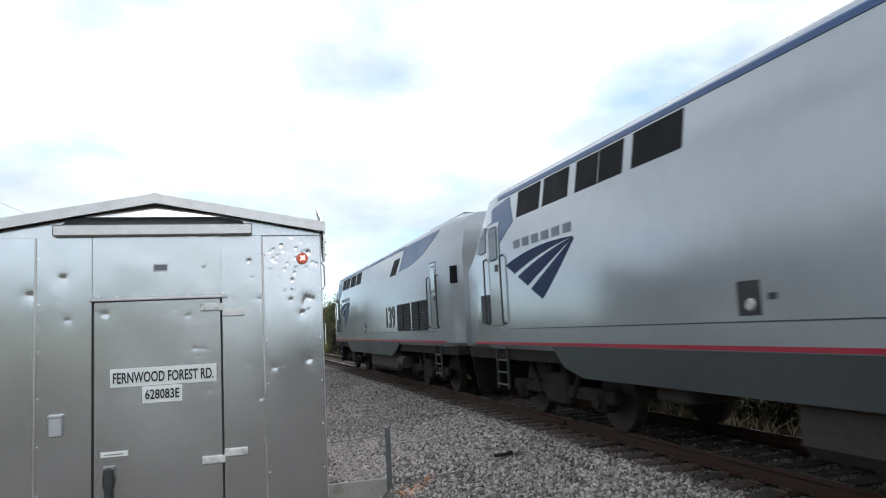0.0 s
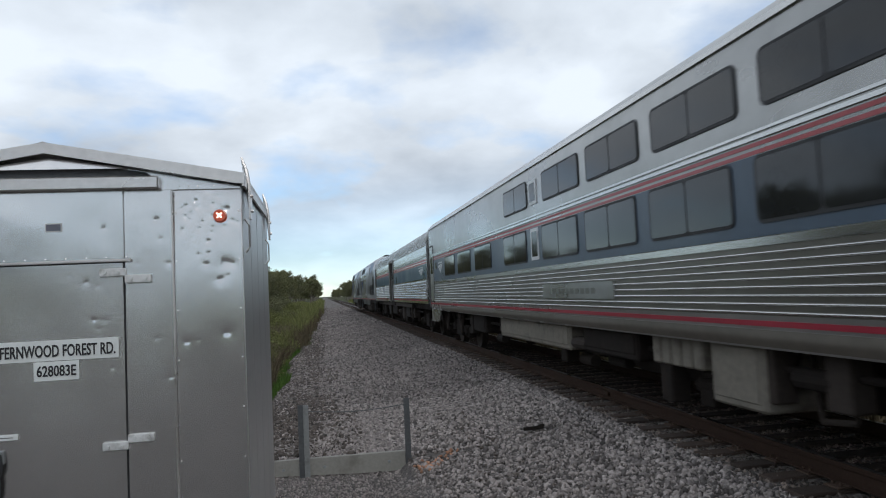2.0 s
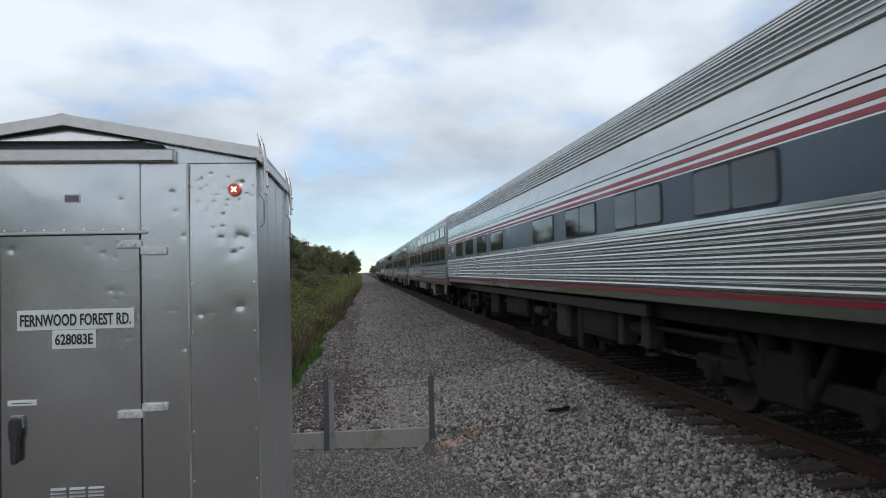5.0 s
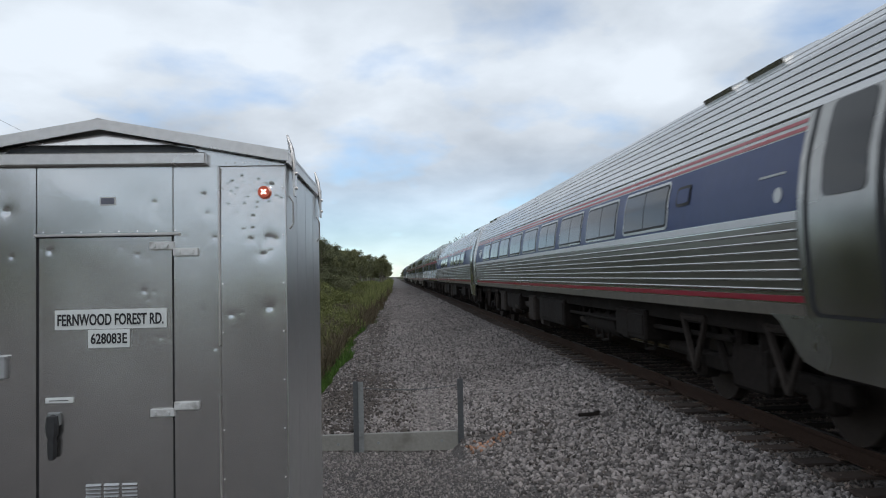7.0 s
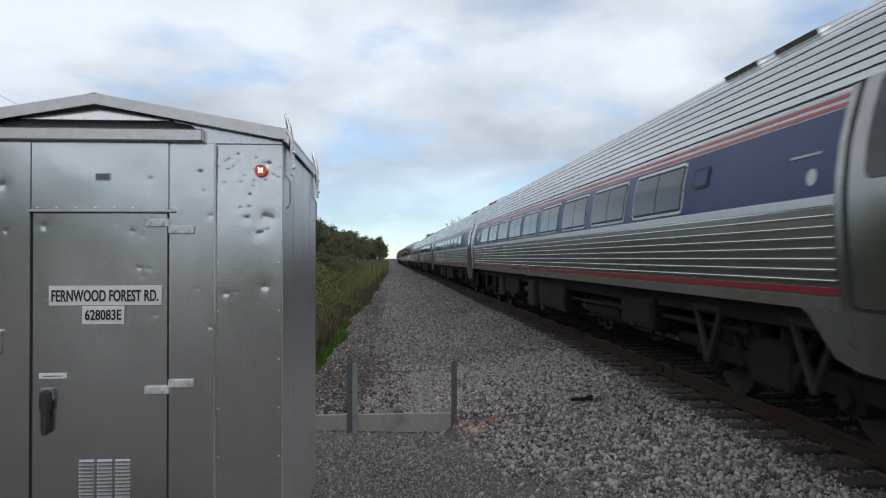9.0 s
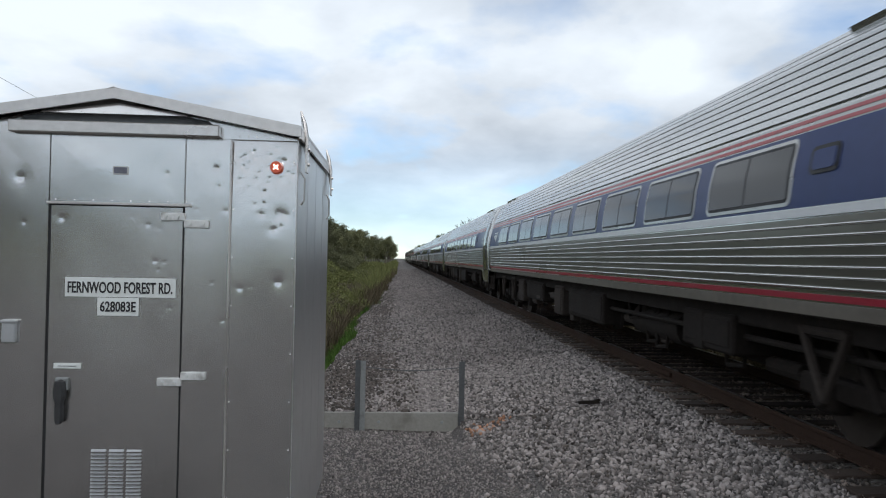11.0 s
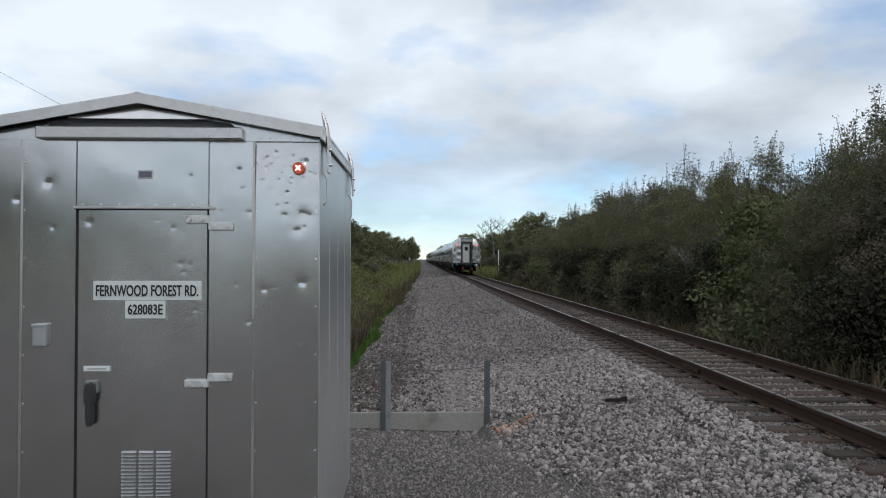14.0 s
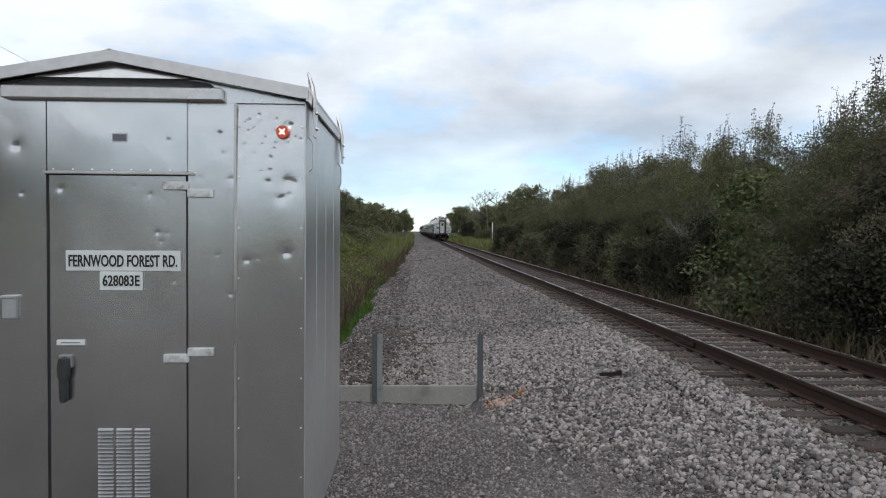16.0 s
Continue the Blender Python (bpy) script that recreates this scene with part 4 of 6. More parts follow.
def emblem(parent, profile, y_back, y_front, z0, z1, mat, off=0.012, side=-1, name="emblem"):
    """Curved converging strokes painted on the side."""
    m = Mesh()
    tip = (y_back, z1)
    for a0, a1 in ((0.0, 0.27), (0.36, 0.63), (0.72, 1.0)):
        up, lo = [], []
        for i in range(8):
            t = i / 7 * 0.97
            for a, dst in ((a0, up), (a1, lo)):
                ey, ez = y_front + a * 0.55 * (y_back - y_front), z0 + 0.80 * (z1 - z0) * (1 - a)
                bow = 0.42 * t * (1 - t) * (z1 - z0) * (1 - 1.3 * a)
                dst.append((ey + (tip[0] - ey) * t, ez + (tip[1] - ez) * t + bow))
        side_flat(m, profile, up + lo[::-1], off, side, 0.01)
    return part(name, m, mat, parent)


def bars(parent, profile, y0, y1, z0, z1, n, mat, off=0.012, side=-1, name="lettering_bar"):
    w = (y1 - y0) / n
    for k in range(n):
        m = Mesh()
        side_plate(m, profile, [(y0 + k * w + w * 0.15, z0), (y0 + k * w + w * 0.85, z0), (y0 + k * w + w * 0.85, z1), (y0 + k * w + w * 0.15, z1)], off, side, 0.01)
        part(name, m, mat, parent)


def truck(parent, y, base=2.6, r=0.457, heavy=False):
    """A four-wheel truck: frame with bolster, springs and axle boxes, wheels as its parts."""
    m = Mesh()
    for s in (-1, 1):
        x = s * 1.05
        m.box(x - 0.08, y - base / 2 - 0.45, 0.42, x + 0.08, y + base / 2 + 0.45, 0.62, 0.03)
        m.box(x - 0.10, y - 0.42, 0.30, x + 0.10, y + 0.42, 0.80, 0.04)
        for dy in (-base / 2, base / 2):
            m.box(x - 0.11, y + dy - 0.17, 0.30, x + 0.13, y + dy + 0.17, 0.62, 0.04)
            m.tube((x + s * 0.10, y + dy, 0.457), (x + s * 0.16, y + dy, 0.457), 0.12, 0.10, 12)
        for dy in (-0.28, 0.28):
            m.tube((x, y + dy, 0.62), (x, y + dy, 0.98), 0.11, 0.11, 10)
        for dy in (-base / 2 + 0.45, base / 2 - 0.45):
            m.tube((x + s * 0.08, y + dy, 0.95), (x + s * 0.08, y + dy * 0.6, 0.45), 0.05, 0.05, 8)
    m.box(-1.05, y - 0.25, 0.45, 1.05, y + 0.25, 0.75, 0.03)
    t = part("truck", m, UNDER, parent)
    w0 = None
    for dy in (-base / 2, base / 2):
        for s in (-1, 1):
            if w0 is None:
                wm = Mesh().tube((-0.065, 0, 0), (0.065, 0, 0), r, r, 28)
                wm.tube((0.065, 0, 0), (0.095, 0, 0), r + 0.025, r + 0.015, 28)
                wm.tube((-0.10, 0, 0), (-0.065, 0, 0), 0.13, 0.16, 14)
                w0 = part("wheel", wm, WHEEL, t)
                w0.matrix_basis = pose(-0.753, y + dy, r)
            else:
                share("wheel", w0, t, pose(s * 0.753, y + dy, r, 0, 0, 0 if s < 0 else 180))
        part("axle", Mesh().tube((-0.75, y + dy, r), (0.75, y + dy, r), 0.08, 0.08, 10), WHEEL, t)
    return t


def brace(parent, y, x=-1.30):
    m = Mesh()
    for a, b in (((x, y - 0.35, 1.08), (x, y, 0.45)), ((x, y + 0.35, 1.08), (x, y, 0.45)), ((x, y - 0.36, 1.05), (x, y + 0.36, 1.05))):
        m.tube(a, b, 0.045, 0.04, 6)
    return part("hanger_brace", m, UNDER_LIGHT, parent)


def underbody(car, L, boxes, pale=None):
    part("centre_sill", Mesh().box(-0.45, 0.4, 0.72, 0.45, L - 0.4, 1.10, 0.03), UNDER, car)
    for y0, y1, zb, light in boxes:
        for s in (-1, 1):
            m = Mesh().box(s * 1.36 if s < 0 else 0.55, y0, zb, -0.55 if s < 0 else 1.36, y1, 1.07, 0.03)
            m.box(s * 1.375 if s < 0 else 1.35, y0 + 0.08, zb + 0.08, -1.35 if s < 0 else 1.375, y1 - 0.08, 1.00, 0.008)
            part("equipment_box", m, (pale or UNDER_LIGHT) if light else UNDER, car)
    # Plain blocks added to stop daylight showing through beneath the car.
    part("centre_light_block", Mesh().box(-0.50, 5.4, 0.40, 0.50, L - 5.4, 0.75, 0.04), UNDER, car)
    part("far_light_block", Mesh().box(0.60, 5.6, 0.42, 1.30, L - 5.6, 1.05, 0.04), UNDER, car)
    rnd = random.Random(int(L * 10) + len(boxes))
    for k in range(26):  # valves, tanks and small boxes slung below the floor
        yy, x, zz = rnd.uniform(5.6, L - 5.6), -rnd.uniform(0.95, 1.3), rnd.uniform(0.42, 0.85)
        kind = rnd.randrange(3)
        if kind == 0:
            q = Mesh().tube((x, yy - rnd.uniform(0.15, 0.5), zz), (x, yy + 0.3, zz), 0.09, 0.09, 10)
        elif kind == 1:
            q = Mesh().box(x - 0.12, yy - 0.14, zz - 0.16, x + 0.12, yy + 0.14, 1.06, 0.02)
        else:
            q = Mesh().wire([(x, yy, 1.06), (x, yy + 0.1, zz), (x, yy + 0.5, zz - 0.05), (x, yy + 0.6, 1.06)], 0.028, 6)
        part(("small_tank", "valve_box", "hanging_pipe")[kind], q, UNDER_LIGHT if rnd.random() < 0.4 else UNDER, car)
    pipe = Mesh().wire([(-1.2, 3.8, 0.85), (-1.2, L * 0.5, 0.80), (-1.2, L - 3.8, 0.85)], 0.035, 8)
    pipe.tube((-0.9, 8.3, 0.72), (-0.9, 10.2, 0.72), 0.26, 0.26, 14)
    part("air_tank", pipe, UNDER, car)
    for y in (0.0, L):
        d = 1 if y == 0 else -1
        m = Mesh().box(-0.14, min(y, y + d * 0.7), 0.72, 0.14, max(y, y + d * 0.7), 1.0, 0.04)
        m.tube((-0.35, y + d * 0.3, 0.95), (-0.30, y, 0.55), 0.03, 0.03, 6)
        part("coupler", m, UNDER, car)


def end_walls(car, L, gap, top):
    """Diaphragm and end posts at both ends."""
    for y, d in ((gap, -1), (L - gap, 1)):
        m = Mesh()
        a, b = sorted((y + d * 0.001, y + d * (gap - 0.02)))
        m.box(-0.62, a, 1.12, -0.47, b, top, 0.02)
        m.box(0.47, a, 1.12, 0.62, b, top, 0.02)
        m.box(-0.62, a, top - 0.15, 0.62, b, top + 0.02, 0.02)
        m.box(-0.62, a, 1.02, 0.62, b, 1.16, 0.02)
        part("diaphragm", m, DIAPH, car)


# Steel coloured darker in place of the trees mirrored in the vestibule.
CAR_VEST = material("reflection_darkened_steel", (0.34, 0.335, 0.32), 0.27, 0.9, 0.18, 0.6, 6.0, 0.05, 3.0)


def car_of(name, label, group="cars of the train"):
    return thing(name, label, "train car", group)


def coach(lounge=False):
    """Tubular fluted coach, 26 m over couplings, with its vestibule at the rear."""
    L, gap = 26.0, 0.25
    c = car_of("passenger_coach", "fluted stainless steel lounge coach with blue stripe" if lounge else "fluted stainless steel passenger coach with blue window stripe")
    y0, y1 = gap, L - gap
    ring = outline(AMF)
    shell = Mesh().loft([[(x * s, y, 1.05 + (z - 1.05) * (1 - (1 - s) * 0.5)) for x, z in ring] for y, s in ((y0, 0.95), (y0 + 0.10, 0.985), (y0 + 0.35, 1.0), (y1 - 0.3, 1.0), (y1 - 0.08, 0.985), (y1, 0.95))])
    part("body_shell", shell, CAR_STEEL, c)
    ya, yb = y0 + 1.53, y1 - 0.30
    for side in (-1, 1):
        part("side_panel", band(Mesh(), AMF, 1.42, 2.03, ya, yb, 0.004, side), CAR_PANEL, c, "flat side panelling, coloured dark for the reflected ground")
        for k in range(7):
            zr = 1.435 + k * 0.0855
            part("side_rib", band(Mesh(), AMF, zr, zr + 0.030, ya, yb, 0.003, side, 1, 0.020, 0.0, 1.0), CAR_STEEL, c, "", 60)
        part("roof_cladding", band(Mesh(), AMF, 2.98, 3.88, y0 + 0.5, yb, 0.002, side, 10, 0.020, 0.03, 0.88, 8), CAR_ROOF, c, "", 40)
        part("blue_stripe", band(Mesh(), AMF, 2.13, 2.80, ya, yb, 0.006, side), CAR_BLUE, c, "deep blue window stripe")
        part("white_stripe", band(Mesh(), AMF, 2.045, 2.122, ya, yb, 0.016, side), CAR_WHITE, c)
        part("pale_stripe", band(Mesh(), AMF, 2.802, 2.945, ya, yb, 0.003, side), CAR_SMOOTH, c)
        part("red_stripe", band(Mesh(), AMF, 2.815, 2.850, ya, yb, 0.007, side), CAR_PINK, c)
        part("red_stripe", band(Mesh(), AMF, 2.885, 2.920, ya, yb, 0.007, side), CAR_PINK, c)
        part("sill_stripe", band(Mesh(), AMF, 1.340, 1.395, ya, yb, 0.010, side), CAR_RED, c, "red sill stripe")
        part("sill", band(Mesh(), AMF, 1.212, 1.322, ya, yb, 0.008, side), CAR_SILL, c)
        # vestibule with door
        v = band(Mesh(), AMF, 1.215, 3.05, y0 + 0.28, ya - 0.01, 0.010, side)
        o = [(side * (half_width(AMF, 1.3) + 0.004), yy, zz) for yy, zz in ((y0 + 0.02, 0.76), (y0 + 1.30, 0.78), (y0 + 1.58, 0.84), (y0 + 1.75, 0.98), (y0 + 1.95, 1.16), (y0 + 2.10, 1.225), (y0 + 0.02, 1.225))]
        v.plate(o, (-side * 0.05, 0, 0))
        part("vestibule_side", v, CAR_VEST, c)
        fr = part("side_door", side_plate(Mesh(), AMF, rounded(y0 + 0.42, y0 + 1.42, 1.23, 3.10, 0.12), 0.016, side, 0.02), RUBBER, c, "recessed vestibule door")
        part("door_leaf", side_plate(Mesh(), AMF, rounded(y0 + 0.50, y0 + 1.34, 1.26, 3.03, 0.09), 0.020, side, 0.02), CAR_VEST, fr)
        part("door_window", side_plate(Mesh(), AMF, rounded(y0 + 0.60, y0 + 1.16, 2.20, 2.98, 0.08), 0.024, side, 0.01), GLASS, fr)
    cols = [0, 1, 2, 3, 4, 5, 6, 7, 8]
    if lounge:
        cols = [1, 2, 3, 5, 6, 7, 8]
    for k in cols:
        u = 2.68 + k * 2.085
        window(c, AMF, y1 - u - 1.66, y1 - u, 2.19, 2.73, r=0.05, frame_mat=None)
        part("window_rim", side_plate(Mesh(), AMF, rounded(y1 - u - 1.70, y1 - u + 0.04, 2.155, 2.765, 0.08), 0.012, -1, 0.02), CAR_SMOOTH, c)
    part("far_windows", band(Mesh(), AMF, 2.2, 2.72, ya + 3.0, yb - 2.4, 0.012, 1), GLASS, c)
    side_window = part("small_window", side_plate(Mesh(), AMF, rounded(ya + 2.25, ya + 2.66, 2.40, 2.64, 0.06), 0.016, -1), RUBBER, c)
    part("pane", side_plate(Mesh(), AMF, rounded(ya + 2.29, ya + 2.62, 2.435, 2.605, 0.045), 0.020, -1), CAR_BLUE, side_window)
    part("round_seal", side_plate(Mesh(), AMF, rounded(ya + 0.24, ya + 0.38, 2.22, 2.36, 0.069), 0.012, -1, 0.008), CAR_SMOOTH, c)
    emblem(c, AMF, y1 - 2.1, y1 - 1.2, 2.28, 2.52, CAR_WHITE)
    bars(c, AMF, y1 - 2.05, y1 - 1.25, 2.56, 2.60, 6, CAR_WHITE)
    bars(c, AMF, ya + 0.20, ya + 0.66, 2.47, 2.492, 9, CAR_SMOOTH)
    bars(c, AMF, y1 - 2.62, y1 - 2.35, 2.25, 2.31, 4, CAR_WHITE)
    # roof hatches
    for yy in (3.2, 4.3, L - 2.7, L - 1.6):
        for s in (-1, 1):
            m = Mesh()
            a = [(s * 0.62, yy - 0.38, 3.885), (s * 0.62, yy + 0.38, 3.885), (s * 1.02, yy + 0.38, 3.70), (s * 1.02, yy - 0.38, 3.70)]
            m.plate(a, (s * 0.035, 0, 0.06))
            part("roof_hatch", m, CAR_ROOF, c)
    part("underframe", Mesh().box(-1.30, y0 + 0.1, 0.98, 1.30, y1 - 0.1, 1.19, 0.02), UNDER, c)
    end_walls(c, L, gap, 3.45)
    hr = Mesh().wire([(-1.52, y1 - 0.10, 1.25), (-1.60, y1 - 0.08, 1.3), (-1.60, y1 - 0.08, 2.2), (-1.52, y1 - 0.10, 2.25)], 0.018)
    part("handrail", hr, CAR_STEEL, c)
    for yy in (3.55, L - 3.55):
        truck(c, yy)
        brace(c, yy - 1.05)
        brace(c, yy + 1.05)
    underbody(c, L, [(6.2, 7.6, 0.62, False), (11.2, 13.8, 0.50, False), (14.4, 15.2, 0.42, True), (16.5, 18.8, 0.60, False), (19.3, 20.2, 0.45, True)])
    for s in (-1, 1):
        for yy in (y0 + 0.05, y1 - 0.2):
            st = Mesh().wire([(s * 1.38, yy, 1.05), (s * 1.38, yy, 0.55), (s * 1.38, yy + 0.28, 0.55), (s * 1.38, yy + 0.28, 1.05)], 0.022)
            part("step_stirrup", st, UNDER_LIGHT, c)
    return c


def rear_end(c):
    """What the last coach shows behind: dented end sheets, framed door, marker lamps, plugs and hoses."""
    y = 0.25
    for s in (-1, 1):
        m = Mesh()
        nz, nx = 26, 14
        V = []
        for k in range(nz + 1):
            z = 1.42 + (3.74 - 1.42) * k / nz
            xo = half_width(AMF, z) * 0.952 - 0.01
            xo = max(xo, 0.64)
            for i in range(nx + 1):
                x = 0.63 + (xo - 0.63) * i / nx
                wob = 0.012 * math.sin(x * 6 + z * 5 * s) * math.sin(z * 4.3 + s) + 0.010 * math.sin(z * 9 + x * 3)
                V.append((s * x, y - 0.03 + wob - 0.16 * (1 - (x / 1.55) ** 2) + 0.10 * max(0.0, (z - 2.9) / 0.84) ** 2, z))
        F = [(k * (nx + 1) + i, k * (nx + 1) + i + 1, (k + 1) * (nx + 1) + i + 1, (k + 1) * (nx + 1) + i) for k in range(nz) for i in range(nx)]
        part("end_sheet", Mesh().add(V, F), CAR_END, c, "dented stainless end sheet", 60)
        part("end_ledge", Mesh().box(s * 0.64 if s > 0 else -1.50, y - 0.17, 1.60, 1.50 if s > 0 else -0.64, y - 0.04, 1.655, 0.01), CAR_STEEL, c)
        part("lower_end_panel", Mesh().box(s * 0.70 if s > 0 else -1.47, y - 0.12, 1.18, 1.47 if s > 0 else -0.70, y - 0.02, 1.60, 0.02), CAR_END, c)
        part("end_placard", Mesh().box(s * 1.08 if s > 0 else -1.30, y - 0.13, 1.36, 1.30 if s > 0 else -1.08, y - 0.115, 1.54), CREAM, c)
        bar = Mesh().box(s * 1.16 - 0.02, y - 0.134, 1.40, s * 1.16 + 0.05, y - 0.128, 1.44).box(s * 1.19 - 0.04, y - 0.134, 1.46, s * 1.19 + 0.02, y - 0.128, 1.50)
        part("placard_mark", bar, UNDER, c)
        lamp = part("marker_lamp_housing", Mesh().tube((s * 1.02, y - 0.02, 3.10), (s * 1.02, y - 0.16, 3.10), 0.105, 0.095, 18), CAR_STEEL, c)
        part("marker_lens", Mesh().tube((s * 1.02, y - 0.16, 3.10), (s * 1.02, y - 0.19, 3.10), 0.078, 0.05, 18), TAIL_RED, lamp, "glowing red lens")
        part("corner_rail", Mesh().wire([(s * 1.52, y, 1.9), (s * 1.58, y - 0.06, 1.75), (s * 1.55, y - 0.06, 1.2), (s * 1.46, y - 0.05, 0.65), (s * 1.46, y - 0.05, 0.45)], 0.022), CAR_STEEL, c)
    fr = Mesh()
    hole, rim = rounded(-0.50, 0.50, 1.22, 3.36, 0.07, 5), rounded(-0.63, 0.63, 1.08, 3.48, 0.16, 5)
    fr.loft([[(x, yy, z) for x, z in pts] for pts, yy in ((hole, 0.22), (hole, -0.02), (rim, -0.03), (rim, 0.22))], caps=False)
    part("end_door_frame", fr, RUBBER, c, "black rubber gangway frame")
    jam = Mesh().box(0.31, 0.02, 1.24, 0.36, 0.20, 3.34, 0.01).box(-0.49, 0.05, 1.24, -0.42, 0.20, 3.34, 0.01)
    jam.box(-0.42, 0.05, 3.22, 0.31, 0.20, 3.34, 0.01)
    part("inner_door_frame", jam, CAR_SILL, c)
    # Solid dark box in place of the shade beside the door leaf.
    part("threshold_shadow_box", Mesh().box(0.36, 0.16, 1.24, 0.50, 0.22, 3.34), UNDER, c, "dark box standing for shade beside the end door")
    arc = [(-0.60 + 0.12 * k, 3.885 - 0.12 * (-0.60 + 0.12 * k) ** 2) for k in range(11)]
    part("roof_lip", Mesh().prism([(x, z + 0.015) for x, z in arc] + [(x, z - 0.035) for x, z in reversed(arc)], 0.04, 0.34), RUBBER, c)
    for s in (-1, 1):
        part("lip_side", Mesh().box(s * 0.60 - 0.02, 0.05, 3.44, s * 0.60 + 0.02, 0.30, 3.85, 0.006), RUBBER, c)
    part("head_panel", Mesh().box(-0.58, 0.14, 3.46, 0.58, 0.20, 3.80, 0.01), CAR_VEST, c, "dented stainless panel over the end door")
    d = part("end_door", Mesh().box(-0.40, 0.16, 1.26, 0.30, 0.22, 3.22, 0.01), CREAM, c, "pale scuffed end door with window")
    part("door_window_frame", Mesh().plate([(x, 0.158, z) for x, z in rounded(-0.24, 0.16, 2.50, 2.98, 0.08)], (0, -0.012, 0)), CAR_STEEL, d)
    part("door_window", Mesh().plate([(x, 0.146, z) for x, z in rounded(-0.20, 0.12, 2.54, 2.94, 0.06)], (0, -0.006, 0)), GLASS, d)
    part("door_bar", Mesh().box(-0.38, 0.135, 2.36, 0.28, 0.16, 2.40, 0.006), CAR_STEEL, d)
    ch = Mesh().wire([(0.36, 0.10, 3.15), (0.40, 0.06, 2.6), (0.34, 0.05, 2.0), (0.38, 0.06, 1.4)], 0.03).wire([(0.22, 0.10, 2.45), (0.36, 0.04, 2.1), (0.26, 0.05, 1.4)], 0.015)
    part("hanging_hose", ch, RUBBER, c)
    part("plug_box", Mesh().box(-1.25, y - 0.16, 0.96, -0.75, y, 1.14, 0.02), UNDER, c)
    part("blue_plug", Mesh().box(-1.18, y - 0.22, 0.98, -0.98, y - 0.15, 1.12, 0.02), BLUE_PLUG, c)
    part("blue_plug", Mesh().tube((0.86, y - 0.05, 0.98), (0.86, y - 0.20, 0.98), 0.10, 0.09, 14), BLUE_PLUG, c)
    part("white_lamp", Mesh().tube((1.06, y - 0.05, 0.98), (1.06, y - 0.20, 0.98), 0.095, 0.085, 14), WHITE_LAMP, c)
    part("red_valve", Mesh().tube((-0.55, y - 0.25, 0.66), (-0.35, y - 0.25, 0.60), 0.08, 0.06, 10), RED_PART, c)
    part("red_valve", Mesh().tube((0.45, y - 0.25, 0.56), (0.62, y - 0.25, 0.52), 0.09, 0.07, 10), RED_PART, c)
    hs = Mesh().wire([(-0.45, -0.05, 0.9), (-0.55, -0.15, 0.5), (-0.45, -0.15, 0.28), (-0.25, -0.1, 0.3), (-0.2, 0, 0.6)], 0.03, 8)
    hs.wire([(0.4, -0.05, 0.9), (0.5, -0.15, 0.6), (0.35, -0.1, 0.4), (0.2, 0, 0.6)], 0.03, 8)
    part("brake_hose", hs, RUBBER, c)


